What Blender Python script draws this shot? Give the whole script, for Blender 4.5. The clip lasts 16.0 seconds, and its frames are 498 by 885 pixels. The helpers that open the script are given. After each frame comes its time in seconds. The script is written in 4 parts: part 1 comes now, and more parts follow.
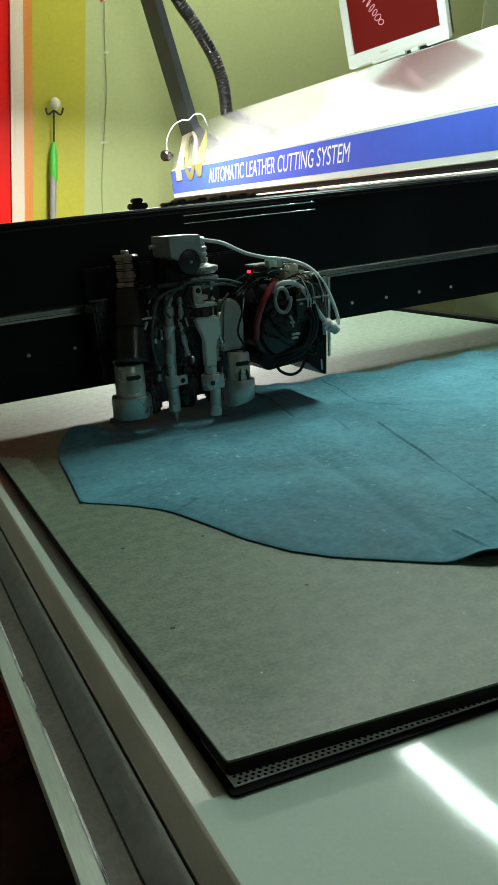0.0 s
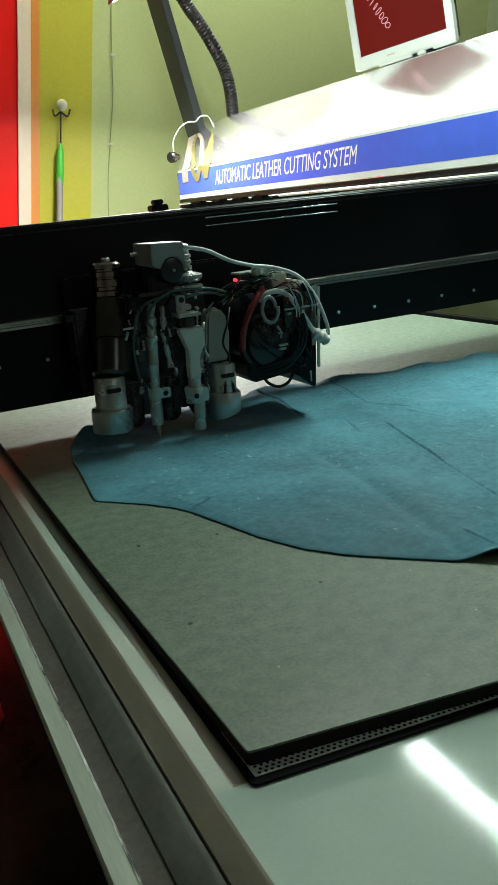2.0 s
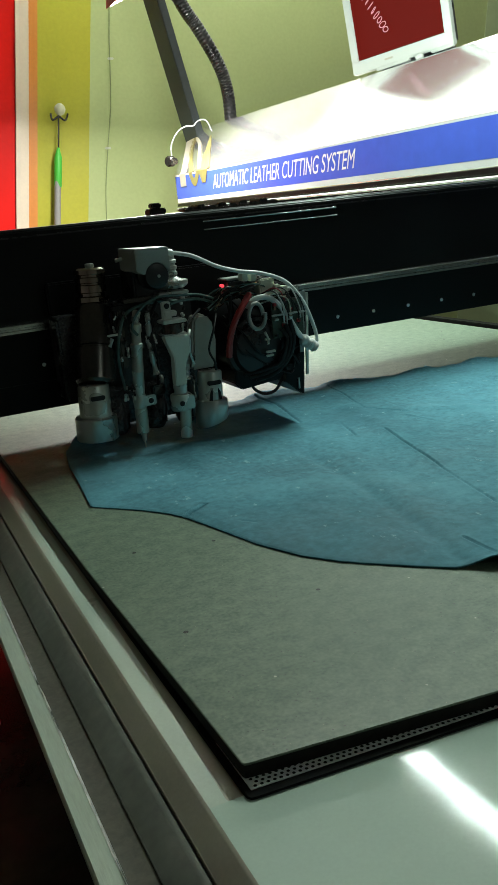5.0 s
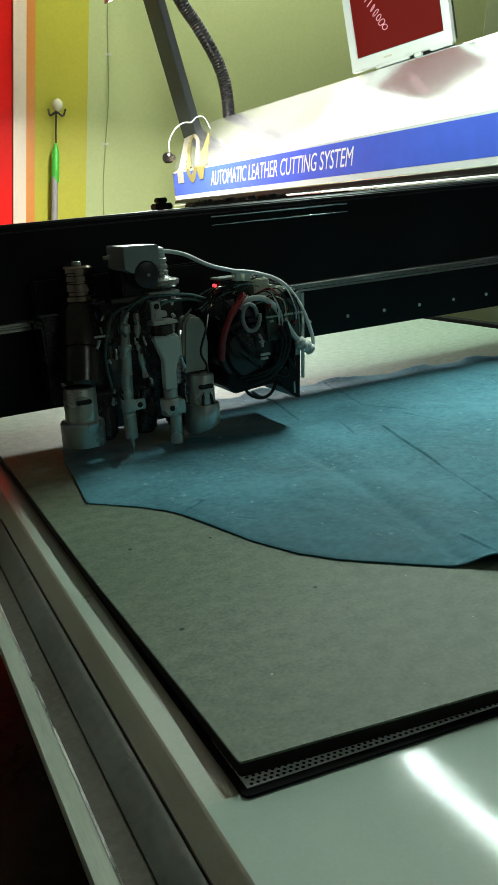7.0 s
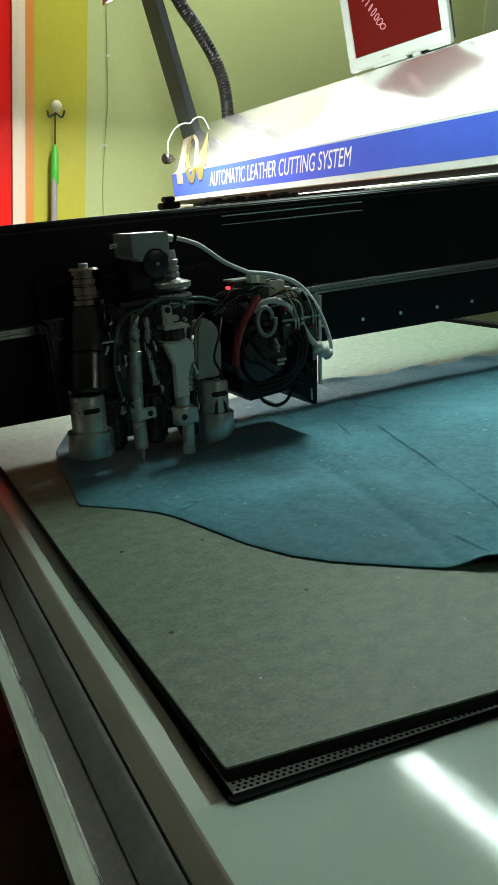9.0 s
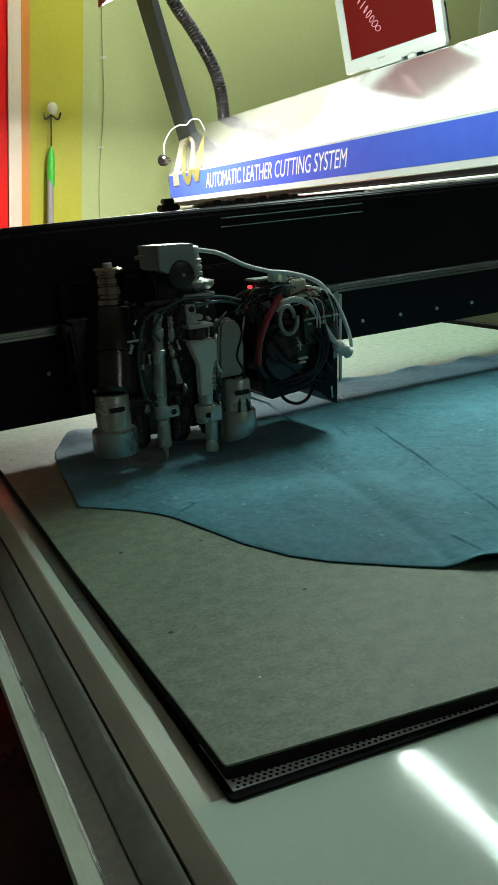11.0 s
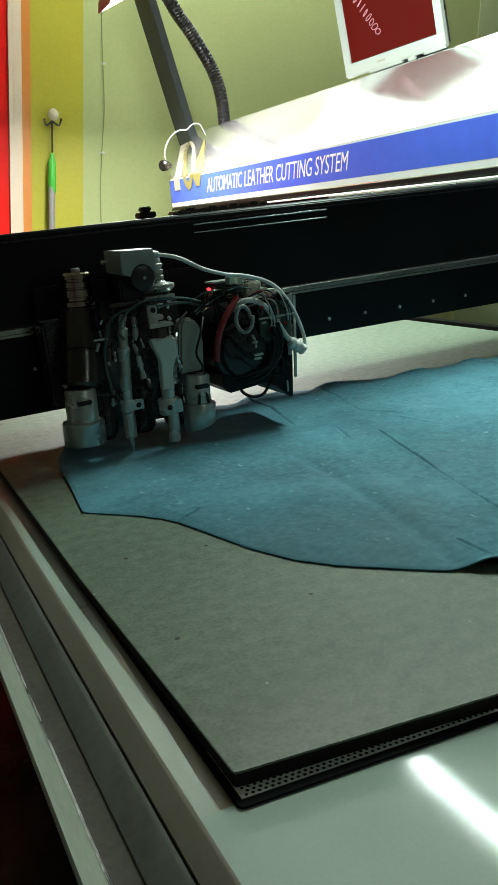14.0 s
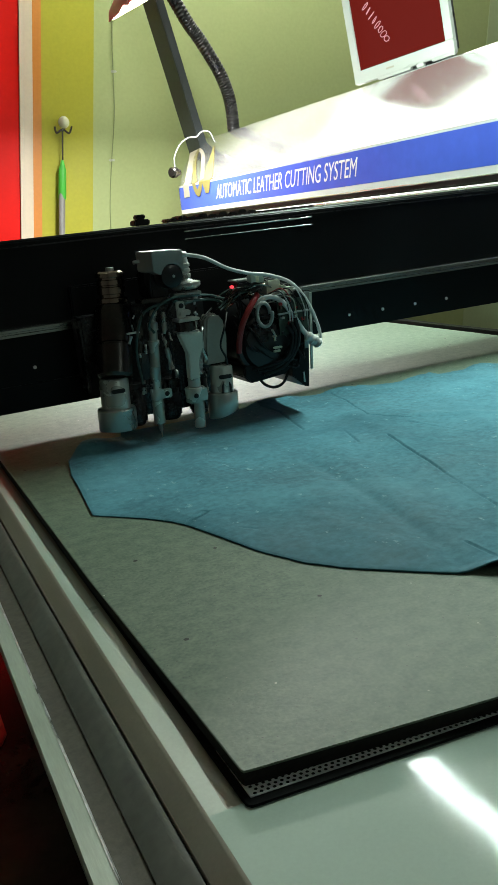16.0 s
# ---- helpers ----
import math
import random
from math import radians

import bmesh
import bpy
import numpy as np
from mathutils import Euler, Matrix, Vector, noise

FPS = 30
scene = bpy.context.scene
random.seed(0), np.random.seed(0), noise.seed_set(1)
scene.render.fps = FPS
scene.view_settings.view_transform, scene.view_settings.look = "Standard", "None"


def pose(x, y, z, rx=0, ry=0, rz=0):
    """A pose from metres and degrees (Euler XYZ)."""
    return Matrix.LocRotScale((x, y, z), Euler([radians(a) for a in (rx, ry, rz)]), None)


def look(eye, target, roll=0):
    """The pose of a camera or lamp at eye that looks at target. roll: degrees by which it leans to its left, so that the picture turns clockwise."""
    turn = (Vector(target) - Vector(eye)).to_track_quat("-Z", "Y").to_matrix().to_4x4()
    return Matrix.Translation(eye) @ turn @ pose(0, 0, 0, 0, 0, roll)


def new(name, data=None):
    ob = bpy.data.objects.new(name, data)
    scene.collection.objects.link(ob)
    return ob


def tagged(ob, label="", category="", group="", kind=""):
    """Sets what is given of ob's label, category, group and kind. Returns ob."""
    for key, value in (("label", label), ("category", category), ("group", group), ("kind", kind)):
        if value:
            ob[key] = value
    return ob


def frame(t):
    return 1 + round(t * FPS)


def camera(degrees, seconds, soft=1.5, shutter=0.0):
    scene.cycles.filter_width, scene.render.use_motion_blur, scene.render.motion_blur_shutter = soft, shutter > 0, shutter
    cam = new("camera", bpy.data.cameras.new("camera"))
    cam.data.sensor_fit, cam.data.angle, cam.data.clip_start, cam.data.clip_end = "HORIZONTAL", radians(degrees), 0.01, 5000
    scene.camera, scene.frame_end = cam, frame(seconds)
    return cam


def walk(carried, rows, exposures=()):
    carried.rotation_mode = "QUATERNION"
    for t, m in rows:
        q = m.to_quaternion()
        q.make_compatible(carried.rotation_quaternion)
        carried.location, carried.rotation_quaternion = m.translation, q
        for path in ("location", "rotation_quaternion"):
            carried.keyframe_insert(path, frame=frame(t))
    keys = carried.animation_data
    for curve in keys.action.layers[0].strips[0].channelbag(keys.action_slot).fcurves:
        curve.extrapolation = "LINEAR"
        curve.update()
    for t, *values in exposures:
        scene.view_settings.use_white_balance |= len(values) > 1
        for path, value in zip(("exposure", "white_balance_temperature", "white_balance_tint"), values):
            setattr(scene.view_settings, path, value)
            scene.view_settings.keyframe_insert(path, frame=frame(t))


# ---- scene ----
cam = camera(32.1, 16.0, soft=1.0)
walk(cam, [
    (0, look((-0.1621, -0.4717, 1.2586), (0.5961, 1.2973, 0.7150), -5.89)),
    (0.5, look((-0.1581, -0.4722, 1.2592), (0.5941, 1.2982, 0.7114), -6.03)),
    (1, look((-0.1636, -0.4722, 1.2596), (0.5867, 1.2989, 0.7117), -5.88)),
    (1.5, look((-0.1706, -0.4769, 1.2615), (0.5806, 1.2943, 0.7153), -5.84)),
    (2, look((-0.1801, -0.4811, 1.2633), (0.5734, 1.2906, 0.7218), -5.76)),
    (2.5, look((-0.1808, -0.4828, 1.2648), (0.5753, 1.2894, 0.7285), -5.88)),
    (3, look((-0.1754, -0.4761, 1.2628), (0.5835, 1.2960, 0.7304), -5.85)),
    (3.5, look((-0.1763, -0.4744, 1.2629), (0.5813, 1.2986, 0.7315), -5.79)),
    (4, look((-0.1768, -0.4781, 1.2634), (0.5791, 1.2957, 0.7319), -5.79)),
    (6.5, look((-0.1692, -0.4633, 1.2598), (0.5983, 1.3035, 0.7221), -5.52)),
    (7, look((-0.1743, -0.4685, 1.2599), (0.5920, 1.2987, 0.7214), -5.31)),
    (7.5, look((-0.1740, -0.4743, 1.2612), (0.5905, 1.2943, 0.7247), -5.29)),
    (8, look((-0.1708, -0.4717, 1.2608), (0.5940, 1.2975, 0.7270), -5.30)),
    (8.5, look((-0.1633, -0.4676, 1.2587), (0.5998, 1.3021, 0.7241), -5.45)),
    (9, look((-0.1612, -0.4674, 1.2577), (0.5999, 1.3027, 0.7215), -5.56)),
    (11.5, look((-0.1650, -0.4731, 1.2597), (0.6060, 1.2932, 0.7248), -5.78)),
    (12, look((-0.1637, -0.4685, 1.2582), (0.6099, 1.2956, 0.7201), -5.83)),
    (12.5, look((-0.1664, -0.4713, 1.2592), (0.6052, 1.2929, 0.7188), -5.95)),
    (13, look((-0.1685, -0.4765, 1.2590), (0.5988, 1.2908, 0.7223), -6.04)),
    (13.5, look((-0.1651, -0.4687, 1.2570), (0.5997, 1.3010, 0.7248), -6.15)),
    (14, look((-0.1649, -0.4686, 1.2593), (0.5990, 1.3034, 0.7339), -6.25)),
    (14.5, look((-0.1727, -0.4778, 1.2615), (0.5881, 1.2977, 0.7431), -6.31)),
    (15, look((-0.1722, -0.4783, 1.2587), (0.5860, 1.3002, 0.7468), -6.36)),
    (15.5, look((-0.1693, -0.4771, 1.2573), (0.5840, 1.3057, 0.7531), -6.35)),
    (16, look((-0.1675, -0.4734, 1.2562), (0.5811, 1.3103, 0.7481), -6.33)),
], exposures=[(0, 0.0), (16, 0.0)])

# ---- light ----
world = bpy.data.worlds.new("world")
scene.world = world
world.use_nodes = True
wn = world.node_tree.nodes
wn["Background"].inputs[0].default_value = (0.8, 0.9, 1.0, 1)
wn["Background"].inputs[1].default_value = 0.025


def area_lamp(name, m, sx, sy, watts, colour, spread=180):
    d = bpy.data.lights.new(name, "AREA")
    d.shape, d.size, d.size_y, d.energy, d.color, d.spread = "RECTANGLE", sx, sy, watts, colour, radians(spread)
    ob = new(name, d)
    ob.matrix_world = m
    return ob


# a hanging tube over the table and the lamp on the jointed arm; added fill: a high window, two ceiling tubes
area_lamp("tube_light", pose(1.128, 1.14, 2.215, 0, -18, 0), 0.022, 0.84, 38, (0.80, 1.0, 0.90))
area_lamp("added_window_light", look((2.3, 4.10, 2.93), (2.3, 3.10, 2.83)), 2.9, 0.62, 21, (1.0, 1.0, 0.93))
# wall washer, added without a seen source
area_lamp("tube_light", look((1.85, 3.30, 3.10), (1.85, 4.12, 2.75)), 2.2, 0.05, 16, (0.98, 1.0, 0.86))
# added frontal fill from behind the camera
area_lamp("tube_light", pose(1.9, -3.4, 3.145, 0, 0, 90), 0.05, 1.2, 8, (0.78, 1.0, 0.91))
area_lamp("arm_lamp_light", look((1.06, 2.99, 2.03), (0.95, 2.70, 0.9)), 0.22, 0.2, 64, (1.0, 0.99, 0.94), 180)

# ---- materials ----


def mat(name, col, rough=0.5, metal=0.0, var=0.12, scale=40.0, bump=0.1, coarse=4.0, spec=0.5, tint=None, coat=0.0, stretch=None, span=0.4, rspan=0.2):
    """Principled material with colour varied at two scales and fine relief, sized in metres."""
    m = bpy.data.materials.new(name)
    m.use_nodes = True
    nt = m.node_tree
    N, L = nt.nodes, nt.links
    p = N["Principled BSDF"]
    tc = N.new("ShaderNodeTexCoord")
    src = tc.outputs["Object"]
    if stretch:
        mp = N.new("ShaderNodeMapping")
        mp.inputs["Scale"].default_value = stretch
        L.new(src, mp.inputs[0])
        src = mp.outputs[0]
    n1, n2 = N.new("ShaderNodeTexNoise"), N.new("ShaderNodeTexNoise")
    n1.inputs["Scale"].default_value, n1.inputs["Detail"].default_value = scale, 6
    n2.inputs["Scale"].default_value, n2.inputs["Detail"].default_value = coarse, 4
    L.new(src, n1.inputs["Vector"])
    L.new(src, n2.inputs["Vector"])
    mx = N.new("ShaderNodeMath")
    mx.operation = "ADD"
    L.new(n1.outputs[0], mx.inputs[0])
    L.new(n2.outputs[0], mx.inputs[1])
    cr = N.new("ShaderNodeMapRange")
    cr.inputs[1].default_value, cr.inputs[2].default_value = 1 - span, 1 + span
    L.new(mx.outputs[0], cr.inputs[0])
    mix = N.new("ShaderNodeMix")
    mix.data_type = "RGBA"
    a = [max(0.0, c * (1 - var)) for c in col]
    b = [min(1.0, c * (1 + var)) for c in (tint or col)]
    mix.inputs[6].default_value, mix.inputs[7].default_value = (*a, 1), (*b, 1)
    L.new(cr.outputs[0], mix.inputs[0])
    L.new(mix.outputs[2], p.inputs["Base Color"])
    rr = N.new("ShaderNodeMapRange")
    rr.inputs[1].default_value, rr.inputs[2].default_value = 0.3, 0.7
    rr.inputs[3].default_value, rr.inputs[4].default_value = max(0.02, rough * (1 - rspan)), min(1.0, rough * (1 + rspan))
    L.new(n2.outputs[0], rr.inputs[0])
    L.new(rr.outputs[0], p.inputs["Roughness"])
    p.inputs["Metallic"].default_value = metal
    p.inputs["Specular IOR Level"].default_value = spec
    p.inputs["Coat Weight"].default_value = coat
    p.inputs["Coat Roughness"].default_value = 0.08
    if bump:
        bp = N.new("ShaderNodeBump")
        bp.inputs["Strength"].default_value, bp.inputs["Distance"].default_value = bump, 0.001
        L.new(n1.outputs[0], bp.inputs["Height"])
        L.new(bp.outputs[0], p.inputs["Normal"])
    return m


def glow(name, col, strength):
    m = bpy.data.materials.new(name)
    m.use_nodes = True
    p = m.node_tree.nodes["Principled BSDF"]
    p.inputs["Base Color"].default_value = (*[min(1, c) for c in col], 1)
    p.inputs["Emission Color"].default_value = (*col, 1)
    p.inputs["Emission Strength"].default_value = strength
    return m


def speckled(m, dens, dark, light, gate_at=0.86):
    """Small dark and pale fibres scattered over a material."""
    nt = m.node_tree
    N, L = nt.nodes, nt.links
    p = N["Principled BSDF"]
    base = p.inputs["Base Color"].links[0].from_socket
    tc = N.new("ShaderNodeTexCoord")
    for k, (colour, th) in enumerate(((dark, 0.15), (light, 0.10))):
        v = N.new("ShaderNodeTexVoronoi")
        v.inputs["Scale"].default_value = dens * (1 + 0.37 * k)
        L.new(tc.outputs["Object"], v.inputs["Vector"])
        s = N.new("ShaderNodeSeparateColor")
        L.new(v.outputs["Color"], s.inputs[0])
        gate = N.new("ShaderNodeMath")
        gate.operation = "GREATER_THAN"
        gate.inputs[1].default_value = gate_at
        L.new(s.outputs[k], gate.inputs[0])
        lt = N.new("ShaderNodeMath")
        lt.operation = "LESS_THAN"
        lt.inputs[1].default_value = th
        L.new(v.outputs["Distance"], lt.inputs[0])
        mul = N.new("ShaderNodeMath")
        mul.operation = "MULTIPLY"
        L.new(gate.outputs[0], mul.inputs[0])
        L.new(lt.outputs[0], mul.inputs[1])
        mix = N.new("ShaderNodeMix")
        mix.data_type = "RGBA"
        mix.inputs[7].default_value = (*colour, 1)
        L.new(mul.outputs[0], mix.inputs[0])
        L.new(base, mix.inputs[6])
        base = mix.outputs[2]
    L.new(base, p.inputs["Base Color"])
    return m


def scuffed(m):
    """Pale rubbed patches, fine scratches and a fine nap on the hide."""
    nt = m.node_tree
    N, L = nt.nodes, nt.links
    p = N["Principled BSDF"]
    base = p.inputs["Base Color"].links[0].from_socket
    tc = N.new("ShaderNodeTexCoord")
    for scale, stretch, lo, hi, amount, colour in ((3.5, (1, 1, 1), 0.46, 0.68, 0.52, (0.024, 0.098, 0.132)), (5, (1, 1, 1), 0.50, 0.70, 0.45, (0.15, 0.38, 0.46)), (60, (1.5, 0.8, 1), 0.64, 0.70, 0.45, (0.36, 0.56, 0.60)),
                                                   (8, (1.2, 1, 1), 0.55, 0.8, 0.34, (0.03, 0.10, 0.14)), (24, (1.3, 0.8, 1), 0.62, 0.74, 0.34, (0.025, 0.09, 0.12)), (330, (1, 1, 1), 0.5, 0.75, 0.2, (0.03, 0.11, 0.14))):
        mp = N.new("ShaderNodeMapping")
        mp.inputs["Scale"].default_value = stretch
        mp.inputs["Rotation"].default_value = (0, 0, 0.5)
        mp.inputs["Location"].default_value = (scale * 0.13, 0.4, 0)
        L.new(tc.outputs["Object"], mp.inputs[0])
        n = N.new("ShaderNodeTexNoise")
        n.inputs["Scale"].default_value, n.inputs["Detail"].default_value, n.inputs["Roughness"].default_value = scale, 7, 0.62
        L.new(mp.outputs[0], n.inputs["Vector"])
        r = N.new("ShaderNodeMapRange")
        r.inputs[1].default_value, r.inputs[2].default_value, r.inputs[4].default_value = lo, hi, amount
        L.new(n.outputs[0], r.inputs[0])
        mix = N.new("ShaderNodeMix")
        mix.data_type = "RGBA"
        mix.inputs[7].default_value = (*colour, 1)
        L.new(r.outputs[0], mix.inputs[0])
        L.new(base, mix.inputs[6])
        base = mix.outputs[2]
    L.new(base, p.inputs["Base Color"])
    return m


M_BOARD = speckled(speckled(mat("cutting_mat_felt", (0.110, 0.162, 0.114), 0.60, var=0.22, scale=260, coarse=60, bump=0.2, spec=0.34, span=0.30, tint=(0.148, 0.188, 0.132), rspan=0.02), 58, (0.022, 0.022, 0.018), (0.50, 0.50, 0.40), 0.955), 210, (0.09, 0.095, 0.08), (0.30, 0.30, 0.22), 0.80)
# edge colour darkened to hold the shade on the mat's front face
M_BOARD_EDGE = mat("mat_edge_black", (0.018, 0.017, 0.015), 0.85, var=0.4, scale=200, bump=0.5, spec=0.15)
M_BORDER = mat("matt_black_border", (0.006, 0.006, 0.006), 0.8, var=0.3, scale=200, bump=0.2, spec=0.12)
M_LEATHER = scuffed(mat("teal_suede", (0.054, 0.168, 0.214), 0.75, var=0.12, scale=120, coarse=6, bump=0.3, span=0.36, tint=(0.102, 0.275, 0.340), spec=0.16))
M_WHITE = mat("white_powder_coat", (0.47, 0.575, 0.50), 0.055, var=0.05, scale=420, coarse=7, bump=0.035, spec=0.065)
M_SIDE = mat("grey_painted_steel", (0.40, 0.37, 0.30), 0.42, var=0.10, scale=300, coarse=9, bump=0.06)
M_DARKSIDE = mat("dark_channel_paint", (0.125, 0.128, 0.108), 0.55, var=0.3, scale=90, coarse=12, bump=0.1)
M_TROUGH = mat("dusty_trough", (0.075, 0.066, 0.048), 0.7, var=0.45, scale=160, coarse=14, bump=0.3)
M_RIM = mat("green_grey_rim_paint", (0.47, 0.55, 0.46), 0.34, var=0.06, scale=260, coarse=14, bump=0.05)
M_GROUND = mat("bright_ground_steel", (0.40, 0.42, 0.40), 0.22, metal=0.95, var=0.1, scale=200, coarse=25, bump=0.03, stretch=(0.3, 4, 4))
M_CHROME = mat("bright_polished_edge", (0.86, 0.88, 0.86), 0.3, metal=0.75, var=0.05, scale=200, bump=0.02)
M_WHITEPAINT = mat("white_strip_paint", (0.80, 0.81, 0.79), 0.35, var=0.03, scale=200, coarse=6, bump=0.03)
M_REDPATCH = mat("red_patch", (0.78, 0.03, 0.018), 0.5, var=0.3, scale=40, coarse=5, bump=0.15)
M_RAIL = mat("worn_aluminium_rail", (0.47, 0.54, 0.45), 0.42, metal=0.1, var=0.14, scale=120, coarse=15, bump=0.1, stretch=(6, 0.6, 6))
# broken pale colour that paints the rail edge's highlight
M_RAIL_GLINT = mat("rail_edge_highlight", (0.34, 0.38, 0.32), 0.3, metal=0.5, var=0.55, scale=60, coarse=22, bump=0.1, stretch=(6, 1, 6), span=0.22, tint=(0.8, 0.84, 0.78))
M_PERF = mat("perforated_steel", (0.88, 0.89, 0.87), 0.35, metal=0.0, var=0.15, scale=150, bump=0.1)
M_HOLE = mat("hole_black", (0.01, 0.01, 0.01), 0.9, var=0.1, bump=0)
M_BLACK = mat("black_powder_coat", (0.0055, 0.0058, 0.006), 0.36, var=0.3, scale=350, coarse=5, bump=0.05, spec=0.17)
M_BLACKGLOSS = mat("black_plastic", (0.014, 0.014, 0.015), 0.28, var=0.25, scale=200, coarse=8, bump=0.03)
M_STEEL = mat("machined_steel", (0.46, 0.48, 0.45), 0.30, metal=0.75, var=0.05, scale=180, coarse=20, bump=0.03)
M_ALU = mat("matt_aluminium", (0.50, 0.53, 0.48), 0.29, metal=0.5, var=0.05, scale=250, coarse=15, bump=0.04)
M_GREYBOX = mat("grey_cast_cover", (0.30, 0.32, 0.30), 0.42, var=0.07, scale=300, coarse=20, bump=0.08)
M_PLATE = mat("pale_cast_plate", (0.66, 0.70, 0.62), 0.4, var=0.06, scale=300, coarse=25, bump=0.06)
M_DARKSTEEL = mat("dark_steel", (0.075, 0.068, 0.062), 0.22, metal=0.85, var=0.2, scale=150, coarse=20, bump=0.05)
M_SHIELD = mat("grey_brown_satin_steel", (0.34, 0.325, 0.28), 0.36, metal=0.3, var=0.08, scale=150, coarse=20, bump=0.03)
M_BRASS = mat("bronze_steel", (0.36, 0.30, 0.24), 0.13, metal=1.0, var=0.1, scale=150, bump=0.03)
M_RUBBER = mat("black_rubber", (0.010, 0.010, 0.010), 0.5, var=0.2, scale=150, bump=0.1, spec=0.3)
M_REDCABLE = mat("red_cable", (0.26, 0.016, 0.016), 0.4, var=0.15, scale=100, bump=0.05)
M_GREYCABLE = mat("pale_grey_cable", (0.62, 0.64, 0.61), 0.4, var=0.08, scale=120, bump=0.05)
M_GREENCABLE = mat("clear_green_air_hose", (0.07, 0.11, 0.10), 0.2, var=0.2, scale=100, bump=0.03)
M_PCB = mat("circuit_green", (0.035, 0.055, 0.035), 0.45, var=0.4, scale=240, coarse=60, bump=0.2)
M_CREAM = mat("cream_plastic", (0.55, 0.57, 0.47), 0.45, var=0.1, scale=200, bump=0.05)
M_RED = mat("red_plastic", (0.5, 0.04, 0.04), 0.4, var=0.15, scale=100, bump=0.03)
M_LED = glow("red_indicator", (1.0, 0.06, 0.08), 1.3)
M_HOOD = mat("white_hood_gloss", (0.94, 0.94, 0.93), 0.17, metal=0.89, var=0.015, scale=300, coarse=2, bump=0.02)
M_BLUE = mat("blue_stripe_film", (0.075, 0.15, 0.78), 0.25, var=0.08, scale=30, coarse=2, bump=0.01)
M_TEXT = mat("white_lettering", (0.9, 0.91, 0.93), 0.35, var=0.02, bump=0)
M_GOLD = mat("gold_lettering", (0.27, 0.24, 0.08), 0.4, var=0.1, bump=0)
M_SILVER = mat("silver_lettering", (0.55, 0.51, 0.42), 0.35, var=0.1, bump=0)
M_BEZEL = mat("pale_monitor_plastic", (0.52, 0.53, 0.49), 0.4, var=0.04, scale=400, bump=0.05)
M_SCREEN = glow("screen_red", (0.155, 0.011, 0.007), 1.0)
M_SCREEN.node_tree.nodes["Principled BSDF"].inputs["Base Color"].default_value = (0.004, 0.002, 0.002, 1)
M_SCREEN.node_tree.nodes["Principled BSDF"].inputs["Specular IOR Level"].default_value = 0.02
M_SCREEN_MARK = glow("screen_drawing", (0.42, 0.17, 0.19), 0.7)
M_GREEN = mat("light_green_wall_paint", (0.40, 0.46, 0.20), 0.65, var=0.07, scale=60, coarse=1.2, bump=0.25)
M_PLAIN = mat("grey_wall_paint", (0.33, 0.33, 0.31), 0.7, var=0.05, scale=60, coarse=1.2, bump=0.2)
M_OLIVE = mat("yellow_green_paint", (0.42, 0.40, 0.022), 0.6, var=0.08, scale=60, coarse=1.5, bump=0.2)
M_PALE = mat("pale_green_paint", (0.46, 0.54, 0.30), 0.65, var=0.05, scale=60, coarse=1.2, bump=0.2)
M_ORANGE = mat("orange_paint", (0.62, 0.22, 0.03), 0.5, var=0.08, scale=60, coarse=3, bump=0.1)
M_CASING = mat("cream_door_casing", (0.72, 0.60, 0.46), 0.45, var=0.05, scale=80, coarse=5, bump=0.1)
M_REDWALL = mat("red_wall_paint", (0.78, 0.010, 0.006), 0.5, var=0.05, scale=60, coarse=2, bump=0.1, spec=0.15)
M_CEIL = mat("ceiling_white", (0.5, 0.5, 0.46), 0.8, var=0.04, scale=50, bump=0.2)
M_FLOOR = mat("dark_workshop_floor", (0.03, 0.03, 0.028), 0.22, var=0.3, scale=30, coarse=3, bump=0.2)
M_TUBE = glow("fluorescent_tube", (0.92, 1.0, 0.95), 14)
M_LAMPGLOW = glow("lamp_diffuser", (1.0, 0.98, 0.9), 9)
M_PANE_GLOW = glow("added_pane_glow", (0.95, 1.0, 0.97), 1.6)
M_POLE = mat("grey_pole", (0.26, 0.25, 0.24), 0.5, var=0.1, bump=0.05)
M_GRIP = mat("green_grip", (0.06, 0.42, 0.04), 0.4, var=0.1, bump=0.05)
M_CLEAR = mat("cream_hook_plastic", (0.7, 0.68, 0.5), 0.25, var=0.1, bump=0.05)
M_WIRE = mat("wall_wire", (0.24, 0.29, 0.12), 0.5, var=0.1, bump=0)

# ---- mesh helpers ----


def part(name, bm, material, parent=None, label="", smooth=True, bevel=0.0):
    bmesh.ops.recalc_face_normals(bm, faces=bm.faces)
    if bevel:
        es = [e for e in bm.edges if len(e.link_faces) == 2 and e.calc_face_angle(0) > 0.6]
        bmesh.ops.bevel(bm, geom=es, offset=bevel, segments=2, affect="EDGES", clamp_overlap=True)
    me = bpy.data.meshes.new(name)
    bm.to_mesh(me)
    bm.free()
    if smooth:
        for p in me.polygons:
            p.use_smooth = True
        me.set_sharp_from_angle(angle=radians(35))
    me.materials.append(material)
    ob = new(name, me)
    if parent:
        ob.parent = parent
    if label:
        ob["label"] = label
    return ob


